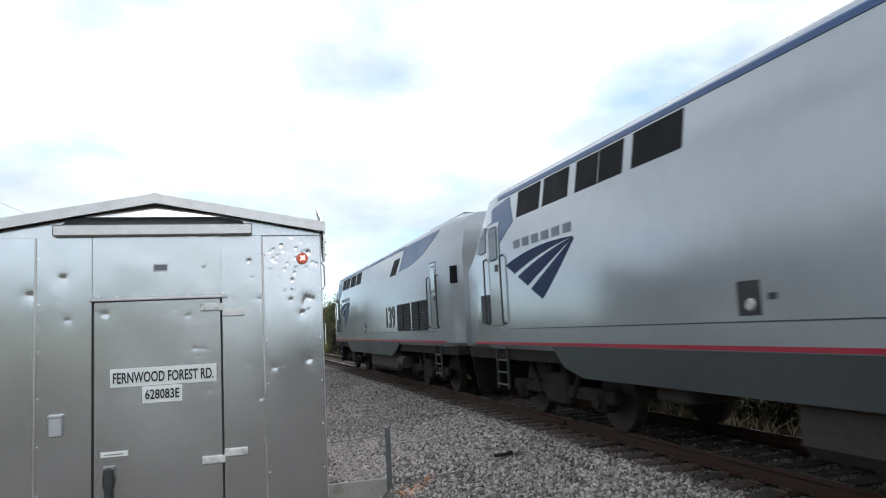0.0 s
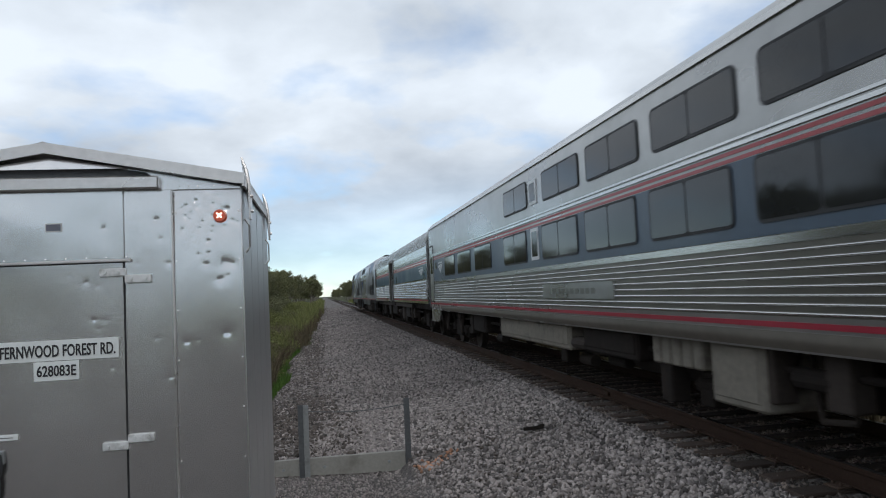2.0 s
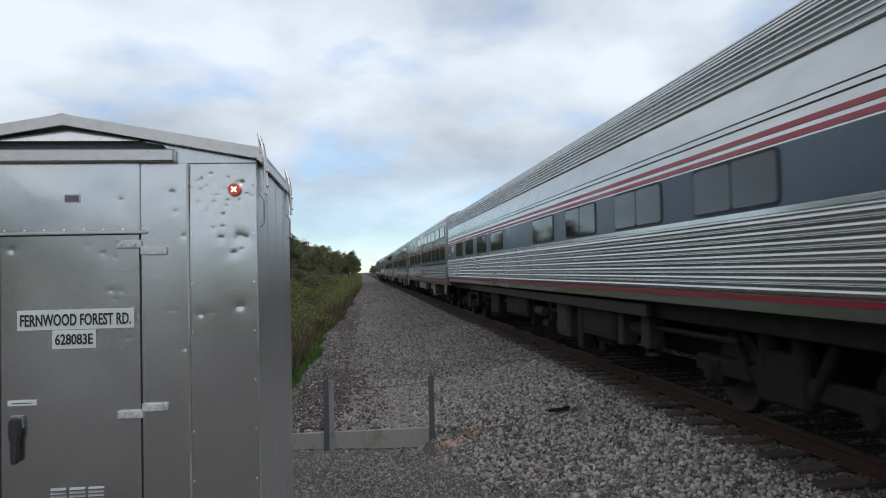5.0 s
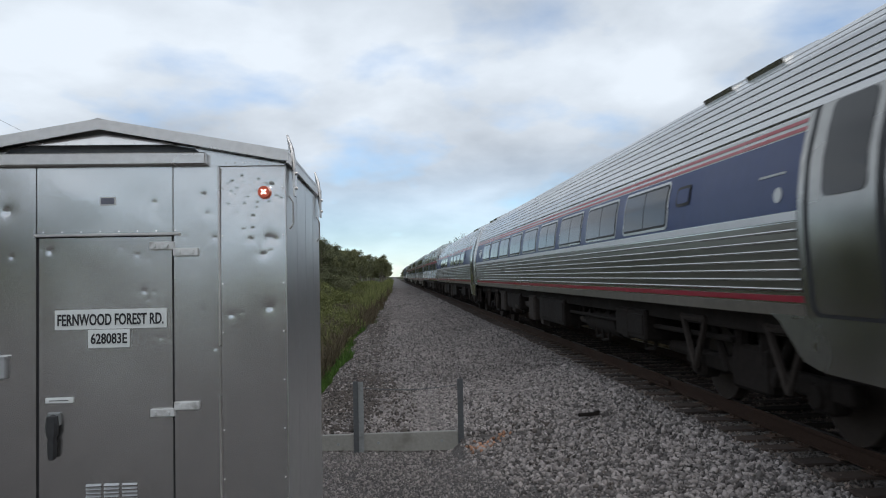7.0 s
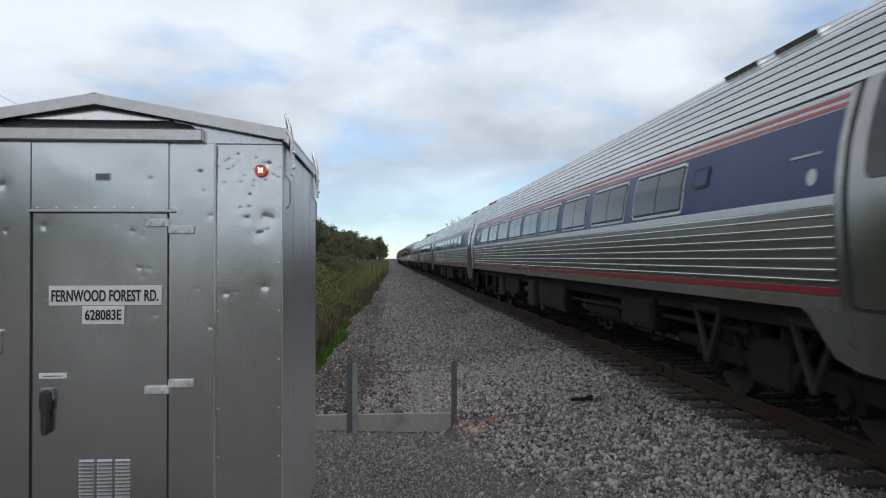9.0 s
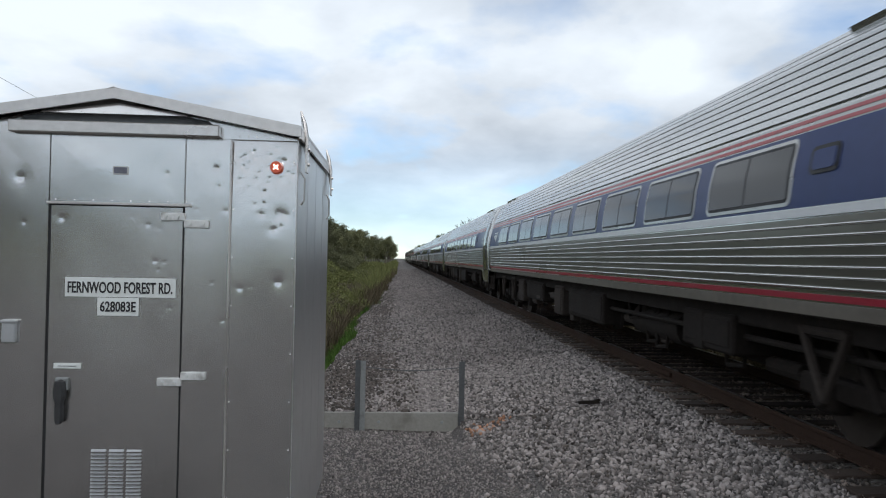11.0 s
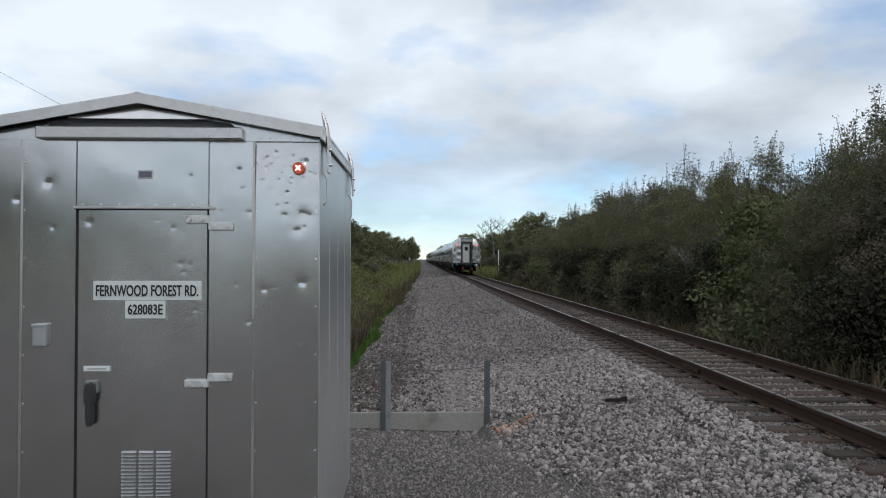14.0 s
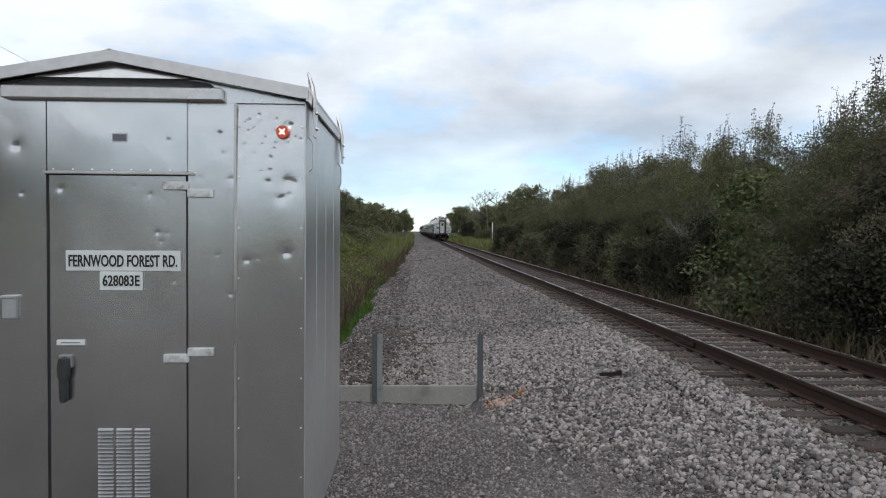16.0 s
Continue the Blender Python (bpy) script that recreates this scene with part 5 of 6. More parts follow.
def sleeper():
    """Tall sleeping car with two rows of windows."""
    L, gap = 26.0, 0.30
    c = car_of("sleeping_car", "tall stainless sleeping car with two window rows")
    y0, y1 = gap, L - gap
    ring = outline(VIEW)
    part("body_shell", Mesh().loft([[(x * s, y, z) for x, z in ring] for y, s in ((y0, 0.93), (y0 + 0.12, 0.985), (y0 + 0.2, 1.0), (y1 - 0.2, 1.0), (y1 - 0.12, 0.985), (y1, 0.93))]), CAR_SMOOTH, c)
    ya, yb = y0 + 0.2, y1 - 1.15
    for side in (-1, 1):
        part("side_panel", band(Mesh(), VIEW, 1.32, 1.90, ya, yb, 0.003, side), CAR_PANEL, c, "flat side panelling, coloured dark for the reflected ground")
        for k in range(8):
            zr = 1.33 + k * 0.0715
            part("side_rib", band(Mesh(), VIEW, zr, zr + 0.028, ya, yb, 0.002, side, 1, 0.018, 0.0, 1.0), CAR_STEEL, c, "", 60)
        part("blue_stripe", band(Mesh(), VIEW, 1.985, 2.672, ya, yb, 0.005, side), CAR_SLATE, c, "faded slate blue window stripe")
        part("belt_rail", band(Mesh(), VIEW, 1.905, 1.975, ya, yb, 0.016, side), CAR_STEEL, c)
        part("red_stripe", band(Mesh(), VIEW, 2.680, 2.715, ya, yb, 0.006, side), CAR_PINK, c)
        part("red_stripe", band(Mesh(), VIEW, 2.745, 2.780, ya, yb, 0.006, side), CAR_PINK, c)
        part("belt_moulding", band(Mesh(), VIEW, 2.80, 2.835, ya, y1 - 0.3, 0.022, side), CAR_STEEL, c)
        part("belt_moulding", band(Mesh(), VIEW, 2.86, 2.885, ya, y1 - 0.3, 0.016, side), CAR_STEEL, c)
        part("sill_stripe", band(Mesh(), VIEW, 1.228, 1.275, ya, y1 - 0.2, 0.007, side), CAR_RED, c, "red sill stripe")
        part("sill", band(Mesh(), VIEW, 1.05, 1.20, ya, y1 - 2.2, 0.006, side), CAR_SILL, c)
        part("gutter", band(Mesh(), VIEW, 3.74, 3.80, y0 + 0.1, y1 - 0.1, 0.028, side), CAR_STEEL, c)
        for a, b in ((y1 - 2.1, y1 - 0.15), (y0 + 0.2, y0 + 1.4)):
            o = [(side * 1.515, a, 1.06), (side * 1.515, b, 1.06), (side * 1.515, b, 0.66), (side * 1.515, a + 0.55, 0.66), (side * 1.515, a + 0.25, 0.84)]
            part("step_skirt", Mesh().plate(o, (-side * 0.03, 0, 0)), CAR_SMOOTH, c)
        fr = part("side_door", side_plate(Mesh(), VIEW, rounded(y1 - 1.08, y1 - 0.28, 1.30, 3.18, 0.09), 0.010, side), RUBBER, c, "grey side entrance door")
        part("door_leaf", side_plate(Mesh(), VIEW, rounded(y1 - 1.02, y1 - 0.34, 1.33, 3.12, 0.07), 0.014, side), CAR_SMOOTH, fr)
        part("door_window", side_plate(Mesh(), VIEW, rounded(y1 - 0.92, y1 - 0.46, 2.24, 3.00, 0.07), 0.018, side, 0.01), GLASS, fr)
    part("far_windows", band(Mesh(), VIEW, 2.1, 2.73, ya + 0.4, yb - 2.4, 0.012, 1), GLASS, c)
    lower = [(3.3, 1.65), (5.4, 1.75), (7.65, 1.72), (10.5, 1.65), (13.08, 1.72), (15.10, 1.68), (17.12, 1.68), (19.14, 1.64), (21.12, 1.62), (23.10, 1.62)]
    for u, w in lower:
        window(c, VIEW, y1 - u - w, y1 - u, 2.09, 2.668, r=0.08)
    for u, w in lower[3:]:
        window(c, VIEW, y1 - u - w - 0.15, y1 - u - 0.15, 3.05, 3.54, r=0.08)
    for z0, z1 in ((2.11, 2.66), (3.07, 3.50)):
        window(c, VIEW, y1 - 12.88, y1 - 12.44, z0, z1, panes=1, r=0.02, rim=0.06, frame_mat=CAR_WHITE)
    w = part("small_window", side_plate(Mesh(), VIEW, rounded(y1 - 1.72, y1 - 1.45, 2.36, 2.58, 0.05), 0.012, -1), CAR_STEEL, c)
    part("pane", side_plate(Mesh(), VIEW, rounded(y1 - 1.68, y1 - 1.49, 2.39, 2.55, 0.04), 0.016, -1), GLASS, w)
    emblem(c, VIEW, y1 - 2.85, y1 - 2.0, 2.22, 2.48, CAR_WHITE)
    bars(c, VIEW, y1 - 2.8, y1 - 2.05, 2.52, 2.555, 6, CAR_WHITE)
    nb = part("name_board", side_plate(Mesh(), VIEW, [(y1 - 16.0, 1.45), (y1 - 13.0, 1.45), (y1 - 13.0, 1.68), (y1 - 16.0, 1.68)], 0.022, -1), CAR_SMOOTH, c, "worn plate with unreadable name")
    bars(nb, VIEW, y1 - 15.4, y1 - 13.5, 1.52, 1.60, 9, CAR_FLUTE, 0.026)
    end_walls(c, L, gap, 3.5)
    for y, d in ((y0, -1), (y1, 1)):
        for xa, xb in ((-1.36, -0.66), (0.66, 1.36)):
            part("end_panel", Mesh().box(xa, min(y, y + d * 0.03), 1.1, xb, max(y, y + d * 0.03), 3.7, 0.01), DIAPH, c)
    part("handrail", Mesh().wire([(-1.48, y0 - 0.01, 1.45), (-1.50, y0 - 0.09, 1.5), (-1.50, y0 - 0.09, 2.2), (-1.40, y0 - 0.05, 2.3)], 0.02), CAR_STEEL, c)
    for yy in (3.4, L - 3.4):
        truck(c, yy)
        brace(c, yy + 1.15, -1.28)
        brace(c, yy - 1.15, -1.28)
    underbody(c, L, [(6.9, 7.8, 0.42, True), (9.5, 11.4, 0.66, False), (12.0, 16.5, 0.62, True), (18.0, 19.4, 0.60, False)], EQUIP_PALE)
    for k in range(5):
        a = 7.96 + k * 0.235
        part("battery_case", Mesh().box(-1.36, a, 0.70, -0.8, a + 0.195, 1.06, 0.02), EQUIP_PALE, c)
    return c


RUST_DOOR = material("dull_brown_door", (0.05, 0.042, 0.036), 0.6, 0.2, 0.25, 1.2, 14.0, 0.1)


def heritage(baggage):
    """Older fluted car: a baggage car with an open side door, or a dining car with windows."""
    L, gap = 26.0, 0.30
    c = car_of("baggage_car" if baggage else "dining_car", "old fluted stainless baggage car, side door open" if baggage else "old fluted stainless dining car with blue stripe")
    y0, y1 = gap, L - gap
    ring = outline(HER)
    o0, o1 = (y1 - 13.17, y1 - 11.38) if baggage else (0, 0)
    if baggage:
        part("body_shell", Mesh().prism(ring, y0, o0), CAR_STEEL, c)
        part("body_shell", Mesh().prism(ring, o1, y1), CAR_STEEL, c)
        part("roof_bridge", Mesh().prism([p for p in ring if p[1] > 3.3], o0 + 0.002, o1 - 0.002), CAR_STEEL, c)
        part("floor_bridge", Mesh().box(-1.5, o0 + 0.002, 1.05, 1.5, o1 - 0.002, 1.27), UNDER, c)
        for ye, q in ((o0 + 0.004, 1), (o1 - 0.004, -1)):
            part("bulkhead", Mesh().box(-1.40, min(ye, ye + q * 0.02), 1.272, 1.395, max(ye, ye + q * 0.02), 3.29), BLACK_ROOM, c, "end wall of the baggage room, coloured black as unlit")
        part("inner_wall", Mesh().box(1.40, o0 + 0.002, 1.27, 1.50, o1 - 0.002, 3.4), BLACK_ROOM, c, "inside wall of the baggage room, coloured black as unlit")
        for a, b in ((o0 - 0.16, o0 + 0.02), (o1 - 0.02, o1 + 0.10), (o1 + 0.14, o1 + 0.55)):
            part("door_jamb", band(Mesh(), HER, 1.24, 3.25, a, b, 0.035, -1), DOOR_TRIM, c)
        part("door_head", band(Mesh(), HER, 3.26, 3.38, o0 - 0.16, o1 + 0.55, 0.04, -1), DOOR_TRIM, c)
        for k in range(8):
            part("shutter_slat", Mesh().box(-1.46, o0 + 0.03, 2.86 + k * 0.05, -1.42, o1 - 0.03, 2.90 + k * 0.05, 0.008), UNDER_LIGHT, c)
        part("crate", Mesh().box(-1.0, o0 + 0.5, 1.272, -0.4, o1 - 0.4, 1.75, 0.02), UNDER_LIGHT, c)
        spans = [(y0 + 0.12, o0 - 0.17), (o1 + 0.56, y1 - 1.25)]
        part("end_bay", band(Mesh(), HER, 1.20, 3.38, y1 - 1.24, y1 - 0.02, 0.010, -1), UNDER_LIGHT, c, "dark plain end bay")
        ed = part("end_side_door", side_plate(Mesh(), HER, rounded(y1 - 1.10, y1 - 0.22, 1.40, 3.25, 0.10), 0.018, -1), RUST_DOOR, c, "dull brown side door")
        part("door_rim", side_plate(Mesh(), HER, rounded(y1 - 0.98, y1 - 0.34, 2.30, 3.08, 0.08), 0.022, -1), UNDER_LIGHT, ed)
    else:
        part("body_shell", Mesh().prism(ring, y0, y1), CAR_STEEL, c)
        spans = [(y0 + 0.12, y1 - 0.12)]
    stripe = CAR_TEAL if baggage else CAR_SLATE
    for side in (-1, 1):
        for a, b in (spans if side < 0 else [(y0 + 0.12, y1 - 0.12)]):
            part("side_fluting", band(Mesh(), HER, 1.378, 2.06, a, b, 0.004, side, 7, 0.052, 0.03, 0.78), CAR_STEEL, c, "", 60)
            part("blue_stripe", band(Mesh(), HER, 2.125, 2.645, a, b, 0.006, side), stripe, c, "dull blue side stripe")
            part("red_stripe", band(Mesh(), HER, 2.665, 2.715, a, b, 0.007, side), CAR_ROSE, c)
            part("red_stripe", band(Mesh(), HER, 2.755, 2.805, a, b, 0.007, side), CAR_ROSE, c)
            part("belt_moulding", band(Mesh(), HER, 2.895, 2.935, a, b, 0.024, side), CAR_STEEL, c)
            part("belt_moulding", band(Mesh(), HER, 2.960, 2.980, a, b, 0.018, side), CAR_STEEL, c)
            part("belt_moulding", band(Mesh(), HER, 2.072, 2.112, a, b, 0.020, side), CAR_STEEL, c)
            part("sill_stripe", band(Mesh(), HER, 1.315, 1.365, a, b, 0.010, side), CAR_RED, c, "red sill stripe")
        part("roof_fluting", band(Mesh(), HER, 3.29, 4.06, y0 + 0.05, y1 - 0.05, 0.004, side, 13, 0.026, 0.03, 0.75), CAR_ROOF, c, "", 60)
    if baggage:
        rl = random.Random(5)
        y = y0 + 1.0
        while y < o0 - 0.7:
            w, h = rl.uniform(0.045, 0.09), rl.uniform(0.025, 0.05)
            z = rl.uniform(2.822, 2.832)
            part("lettering_bar", side_plate(Mesh(), HER, [(y, z), (y + w, z), (y + w, z + h), (y, z + h)], 0.006, -1, 0.004), FADED_PRINT, c)
            y += w + rl.uniform(0.03, 0.07)
        emblem(c, HER, y0 + 0.9, y0 + 2.2, 2.25, 2.50, CAR_WHITE)
        bars(c, HER, y0 + 1.0, y0 + 2.2, 2.53, 2.57, 6, CAR_WHITE)
    else:
        emblem(c, HER, y1 - 1.95, y1 - 0.95, 2.28, 2.52, CAR_WHITE)
        bars(c, HER, y1 - 1.9, y1 - 1.0, 2.56, 2.60, 6, CAR_WHITE)
        bars(c, HER, y1 - 0.5, y1 - 0.2, 2.22, 2.30, 3, CAR_WHITE)
        for k in range(9):
            if k != 4:
                window(c, HER, y1 - 2.45 - k * 2.4 - 1.6, y1 - 2.45 - k * 2.4, 2.14, 2.64, r=0.08)
    for yy in (y0 + 0.9, y0 + 2.2, y1 - 0.8, y1 - 1.6):
        for s in (-1, 1):
            part("roof_hatch", Mesh().plate([(s * 0.75, yy - 0.3, 4.02), (s * 0.75, yy + 0.3, 4.02), (s * 1.15, yy + 0.3, 3.86), (s * 1.15, yy - 0.3, 3.86)], (s * 0.03, 0, 0.05)), UNDER_LIGHT, c)
    part("underframe", Mesh().box(-1.30, y0 + 0.1, 0.98, 1.30, y1 - 0.1, 1.195, 0.02), UNDER, c)
    end_walls(c, L, gap, 3.4)
    for y, d in ((y0, -1), (y1, 1)):
        for xa, xb in ((-1.46, -0.66), (0.66, 1.46)):
            part("end_panel", Mesh().box(xa, min(y, y + d * 0.03), 1.1, xb, max(y, y + d * 0.03), 3.2, 0.01), DIAPH, c)
    for yy in (3.2, L - 3.2):
        truck(c, yy)
    underbody(c, L, [(7.0, 8.6, 0.55, False), (9.4, 10.2, 0.40, True), (12.6, 15.0, 0.55, False), (16.0, 17.2, 0.45, False)])
    part("side_sill", Mesh().box(-1.46, 5.6, 1.00, -1.38, L - 5.6, 1.16, 0.01), UNDER_LIGHT, c)
    return c


LOCO = [(1.42, 1.18), (1.50, 1.26), (1.50, 3.30), (1.47, 3.47), (1.38, 4.00), (1.27, 4.12), (0.95, 4.27), (0.02, 4.38)]


def locomotive(number):
    L, gap = 21.0, 0.28
    c = thing("locomotive", "silver grey diesel locomotive with red sill stripe", "locomotive", "locomotives of the train")
    y0, y1 = gap, L - gap
    ring = outline(LOCO)
    rings = []
    for y, s, top in ((y0, 0.80, 4.22), (y0 + 0.55, 1.0, 4.38), (y1 - 2.3, 1.0, 4.38), (y1 - 1.9, 1.0, 4.10), (y1 - 0.55, 0.96, 2.75), (y1 - 0.2, 0.86, 2.1), (y1, 0.74, 1.9)):
        rings.append([(x * s, y, min(z, top)) for x, z in ring])
    part("body_shell", Mesh().loft(rings), LOCO_GREY, c)
    r0, u0 = y0 + 0.55, y1
    for side in (-1, 1):
        part("red_stripe", band(Mesh(), LOCO, 1.265, 1.312, y0 + 0.56, y1 - 1.0, 0.006, side), CAR_RED, c, "red sill stripe")
        part("panel_seam", band(Mesh(), LOCO, 1.535, 1.548, y0 + 1.4, y1 - 2.8, 0.004, side), LOCO_SKIRT, c)
        sk = [(side * 1.49, yy, zz) for yy, zz in ((y0 + 5.6, 1.262), (y0 + 6.1, 1.0), (y0 + 6.8, 0.82), (y1 - 5.6, 0.82), (y1 - 5.0, 0.95), (y1 - 4.6, 1.262))]
        part("skirt", Mesh().plate(sk, (-side * 0.04, 0, 0)), LOCO_SKIRT, c, "dark grey side skirt")
        for ua, ub in ((3.45, 4.40), (4.55, 5.45), (5.70, 6.35), (6.39, 7.02), (7.25, 8.30)):
            part("upper_window", side_plate(Mesh(), LOCO, [(u0 - ub, 3.45), (u0 - ua, 3.45), (u0 - ua, 3.90), (u0 - ub, 3.90)], 0.008, side), LOUVRE, c)
        part("upper_window", side_plate(Mesh(), LOCO, [(r0 + 4.75, 3.72), (r0 + 5.55, 3.72), (r0 + 5.95, 3.26), (r0 + 5.15, 3.26)], 0.010, side), LOUVRE, c)
        # blue sweep along the upper rear side and the roof line
        sw = [(r0 + 4.7, 3.30), (r0 + 3.2, 3.36), (r0 + 2.0, 3.52), (r0 + 1.0, 3.80), (r0 + 0.5, 3.97), (r0 + 4.3, 3.97)]
        part("blue_sweep", side_plate(Mesh(), LOCO, sw, 0.006, side), LOCO_BLUE, c)
        part("blue_cantrail", band(Mesh(), LOCO, 3.93, 4.02, r0 + 4.3, u0 - 2.4, 0.008, side), LOCO_BLUE, c)
        part("blue_cab_patch", side_plate(Mesh(), LOCO, [(u0 - 3.3, 3.40), (u0 - 2.4, 3.00), (u0 - 2.1, 3.80), (u0 - 3.0, 3.90)], 0.006, side), LOCO_BLUE, c)
        # doors
        for a, b, zt in ((u0 - 2.62, u0 - 1.98, 3.55), (r0 + 0.66, r0 + 1.26, 3.22)):
            fr = part("side_door", side_plate(Mesh(), LOCO, rounded(a, b, 1.60, zt, 0.04), 0.006, side), LOCO_SKIRT, c, "narrow grey cab door")
            part("door_leaf", side_plate(Mesh(), LOCO, rounded(a + 0.03, b - 0.03, 1.62, zt - 0.03, 0.03), 0.012, side), LOCO_GREY, fr)
            part("door_window_rim", side_plate(Mesh(), LOCO, rounded(a + 0.09, b - 0.09, zt - 0.74, zt - 0.10, 0.08), 0.016, side), RUBBER, fr)
            part("door_window", side_plate(Mesh(), LOCO, rounded(a + 0.12, b - 0.12, zt - 0.71, zt - 0.13, 0.07), 0.020, side), LOCO_GREY if a < 5 else GLASS, fr)
            part("door_latch", side_plate(Mesh(), LOCO, rounded(a + 0.1, a + 0.28, zt - 0.95, zt - 0.82, 0.02), 0.018, side), RUBBER, fr)
            for yy in (a - 0.12, b + 0.12):
                part("grab_rail", Mesh().wire([(side * 1.50, yy, 1.64), (side * 1.56, yy, 1.66), (side * 1.56, yy, 2.85), (side * 1.50, yy, 2.88)], 0.017), LOCO_SKIRT, c)
            m = Mesh()
            for k in range(4):
                m.box(side * 1.44 - 0.03, a + 0.05, 0.52 + k * 0.22, side * 1.44 + 0.03, b - 0.05, 0.55 + k * 0.22, 0.006)
            for yy in (a + 0.04, b - 0.06):
                m.box(side * 1.44 - 0.025, yy, 0.46, side * 1.44 + 0.025, yy + 0.03, 1.55, 0.004)
            part("side_steps", m, LOCO_SKIRT, c)
        # louvred grilles
        for a, b in ((r0 + 1.62, r0 + 3.32), (r0 + 3.47, r0 + 5.17)):
            g = part("grille", side_plate(Mesh(), LOCO, [(a, 1.57), (b, 1.57), (b, 2.35), (a, 2.35)], 0.006, side), RUBBER, c, "black louvred radiator grille")
            m = Mesh()
            for k in range(15):
                z = 1.61 + k * 0.05
                m.box(side * 1.512 - 0.012, a + 0.04, z - 0.006, side * 1.512 + 0.008, b - 0.04, z + 0.010)
            m.box(side * 1.516 - 0.012, (a + b) / 2 - 0.02, 1.58, side * 1.516 + 0.008, (a + b) / 2 + 0.02, 2.34)
            part("slats", m, UNDER, g)
        part("grille", side_plate(Mesh(), LOCO, [(u0 - 1.95, 1.66), (u0 - 1.45, 1.66), (u0 - 1.45, 2.2), (u0 - 1.95, 2.2)], 0.007, side), RUBBER, c)
        part("cab_window", side_plate(Mesh(), LOCO, [(u0 - 1.85, 3.02), (u0 - 1.35, 3.02), (u0 - 1.72, 3.50), (u0 - 1.88, 3.50)], 0.008, side), GLASS, c)
        hh = part("fuel_hatch", side_plate(Mesh(), LOCO, [(u0 - 9.34, 1.60), (u0 - 9.02, 1.60), (u0 - 9.02, 1.93), (u0 - 9.34, 1.93)], 0.006, side), RUBBER, c)
        part("fuel_valve", Mesh().tube((side * 1.50, u0 - 9.2, 1.70), (side * 1.53, u0 - 9.2, 1.70), 0.07, 0.05, 10), CREAM, hh)
        part("fuel_gauge", side_plate(Mesh(), LOCO, [(u0 - 9.55, 1.74), (u0 - 9.44, 1.74), (u0 - 9.44, 1.80), (u0 - 9.55, 1.80)], 0.008, side), RUBBER, c)
        # rear bevel windows and the rear sand box
        for za, zb in ((2.62, 3.02),):
            o = [(side * (1.50 - 0.30 * (1 - t)) + side * 0.012, y0 + 0.55 * t, z) for t, z in ((0.30, za), (0.66, za), (0.66, zb), (0.30, zb))]
            part("rear_corner_window", Mesh().plate(o, (-side * 0.02, 0.01, 0)), LOUVRE, c)
    emblem(c, LOCO, u0 - 5.66, u0 - 2.88, 2.00, 2.84, LOCO_NAVY, 0.008)
    bars(c, LOCO, u0 - 5.62, u0 - 3.25, 2.92, 3.06, 6, LOCO_PRINT, 0.005)
    text_part("road_number", number, -1.516, r0 + 6.75, 1.68, 0.66, 1.30, LOCO_SKIRT, c, (90, 0, -90), "dark painted road number")
    for a, b, h in ((r0 + 1.0, r0 + 4.4, 4.42), (r0 + 5.6, r0 + 6.6, 4.40), (r0 + 9.0, r0 + 10.2, 4.38)):
        part("roof_fan_housing", Mesh().box(-0.62, a, 4.20, 0.62, b, h + 0.06, 0.05), LOCO_SKIRT, c)
    part("windscreen", Mesh().plate([(-0.95, y1 - 1.50, 3.74), (0.95, y1 - 1.50, 3.74), (1.15, y1 - 0.85, 3.08), (-1.15, y1 - 0.85, 3.08)], (0, 0.03, 0.03)), GLASS, c)
    part("rear_door", Mesh().box(-0.38, y0 - 0.03, 1.5, 0.38, y0 + 0.02, 3.4, 0.01), LOCO_GREY, c)
    for yy in (4.0, L - 4.2):
        truck(c, yy, 2.9, 0.508)
    tank = Mesh().box(-1.38, 6.6, 0.32, 1.38, 11.3, 1.15, 0.12)
    part("fuel_tank", tank, UNDER_LIGHT, c)
    ar = Mesh().tube((-1.30, 5.7, 0.66), (-1.30, 6.5, 0.66), 0.17, 0.17, 12)
    part("sand_box", Mesh().box(-1.30, 12.9, 0.62, -0.6, 13.6, 1.1, 0.04), UNDER_LIGHT, c)
    part("air_tank", ar, UNDER_LIGHT, c)
    part("underframe", Mesh().box(-1.40, 0.35, 0.98, 1.40, L - 0.6, 1.20, 0.02), UNDER, c)
    pl = Mesh().plate([(-1.35, L - 0.35, 1.2), (1.35, L - 0.35, 1.2), (1.1, L - 0.15, 0.22), (-1.1, L - 0.15, 0.22)], (0, -0.05, 0))
    part("pilot", pl, UNDER, c)
    for y in (0.0, L):
        d = 1 if y == 0 else -1
        part("coupler", Mesh().box(-0.14, min(y, y + d * 0.6), 0.72, 0.14, max(y, y + d * 0.6), 1.0, 0.04), UNDER, c)
    return c


first_coach = coach()
cars = []  # (thing, distance of its rear coupling ahead of the train's rear)
last = coach()
tagged(last, "last fluted stainless coach, red marker lamps lit")
rear_end(last)
cars.append((last, 0.0))
cars.append((first_coach, 26.0))
for k in (2, 3, 4):
    cars.append((copy_thing(first_coach, Matrix.Identity(4)), 26.0 * k))
lounge = coach(True)
cars.append((lounge, 26.0 * 5))
cars.append((heritage(False), 26.0 * 6))
sl = sleeper()
cars.append((sl, 26.0 * 7))
for k in (8, 9):
    cars.append((copy_thing(sl, Matrix.Identity(4)), 26.0 * k))
cars.append((heritage(True), 26.0 * 10))
cars.append((locomotive("142"), 26.0 * 11))
cars.append((locomotive("139"), 26.0 * 11 + 21.0))
for car, ahead in cars:
    car.scale = (1.0, 1.0, 1.013)


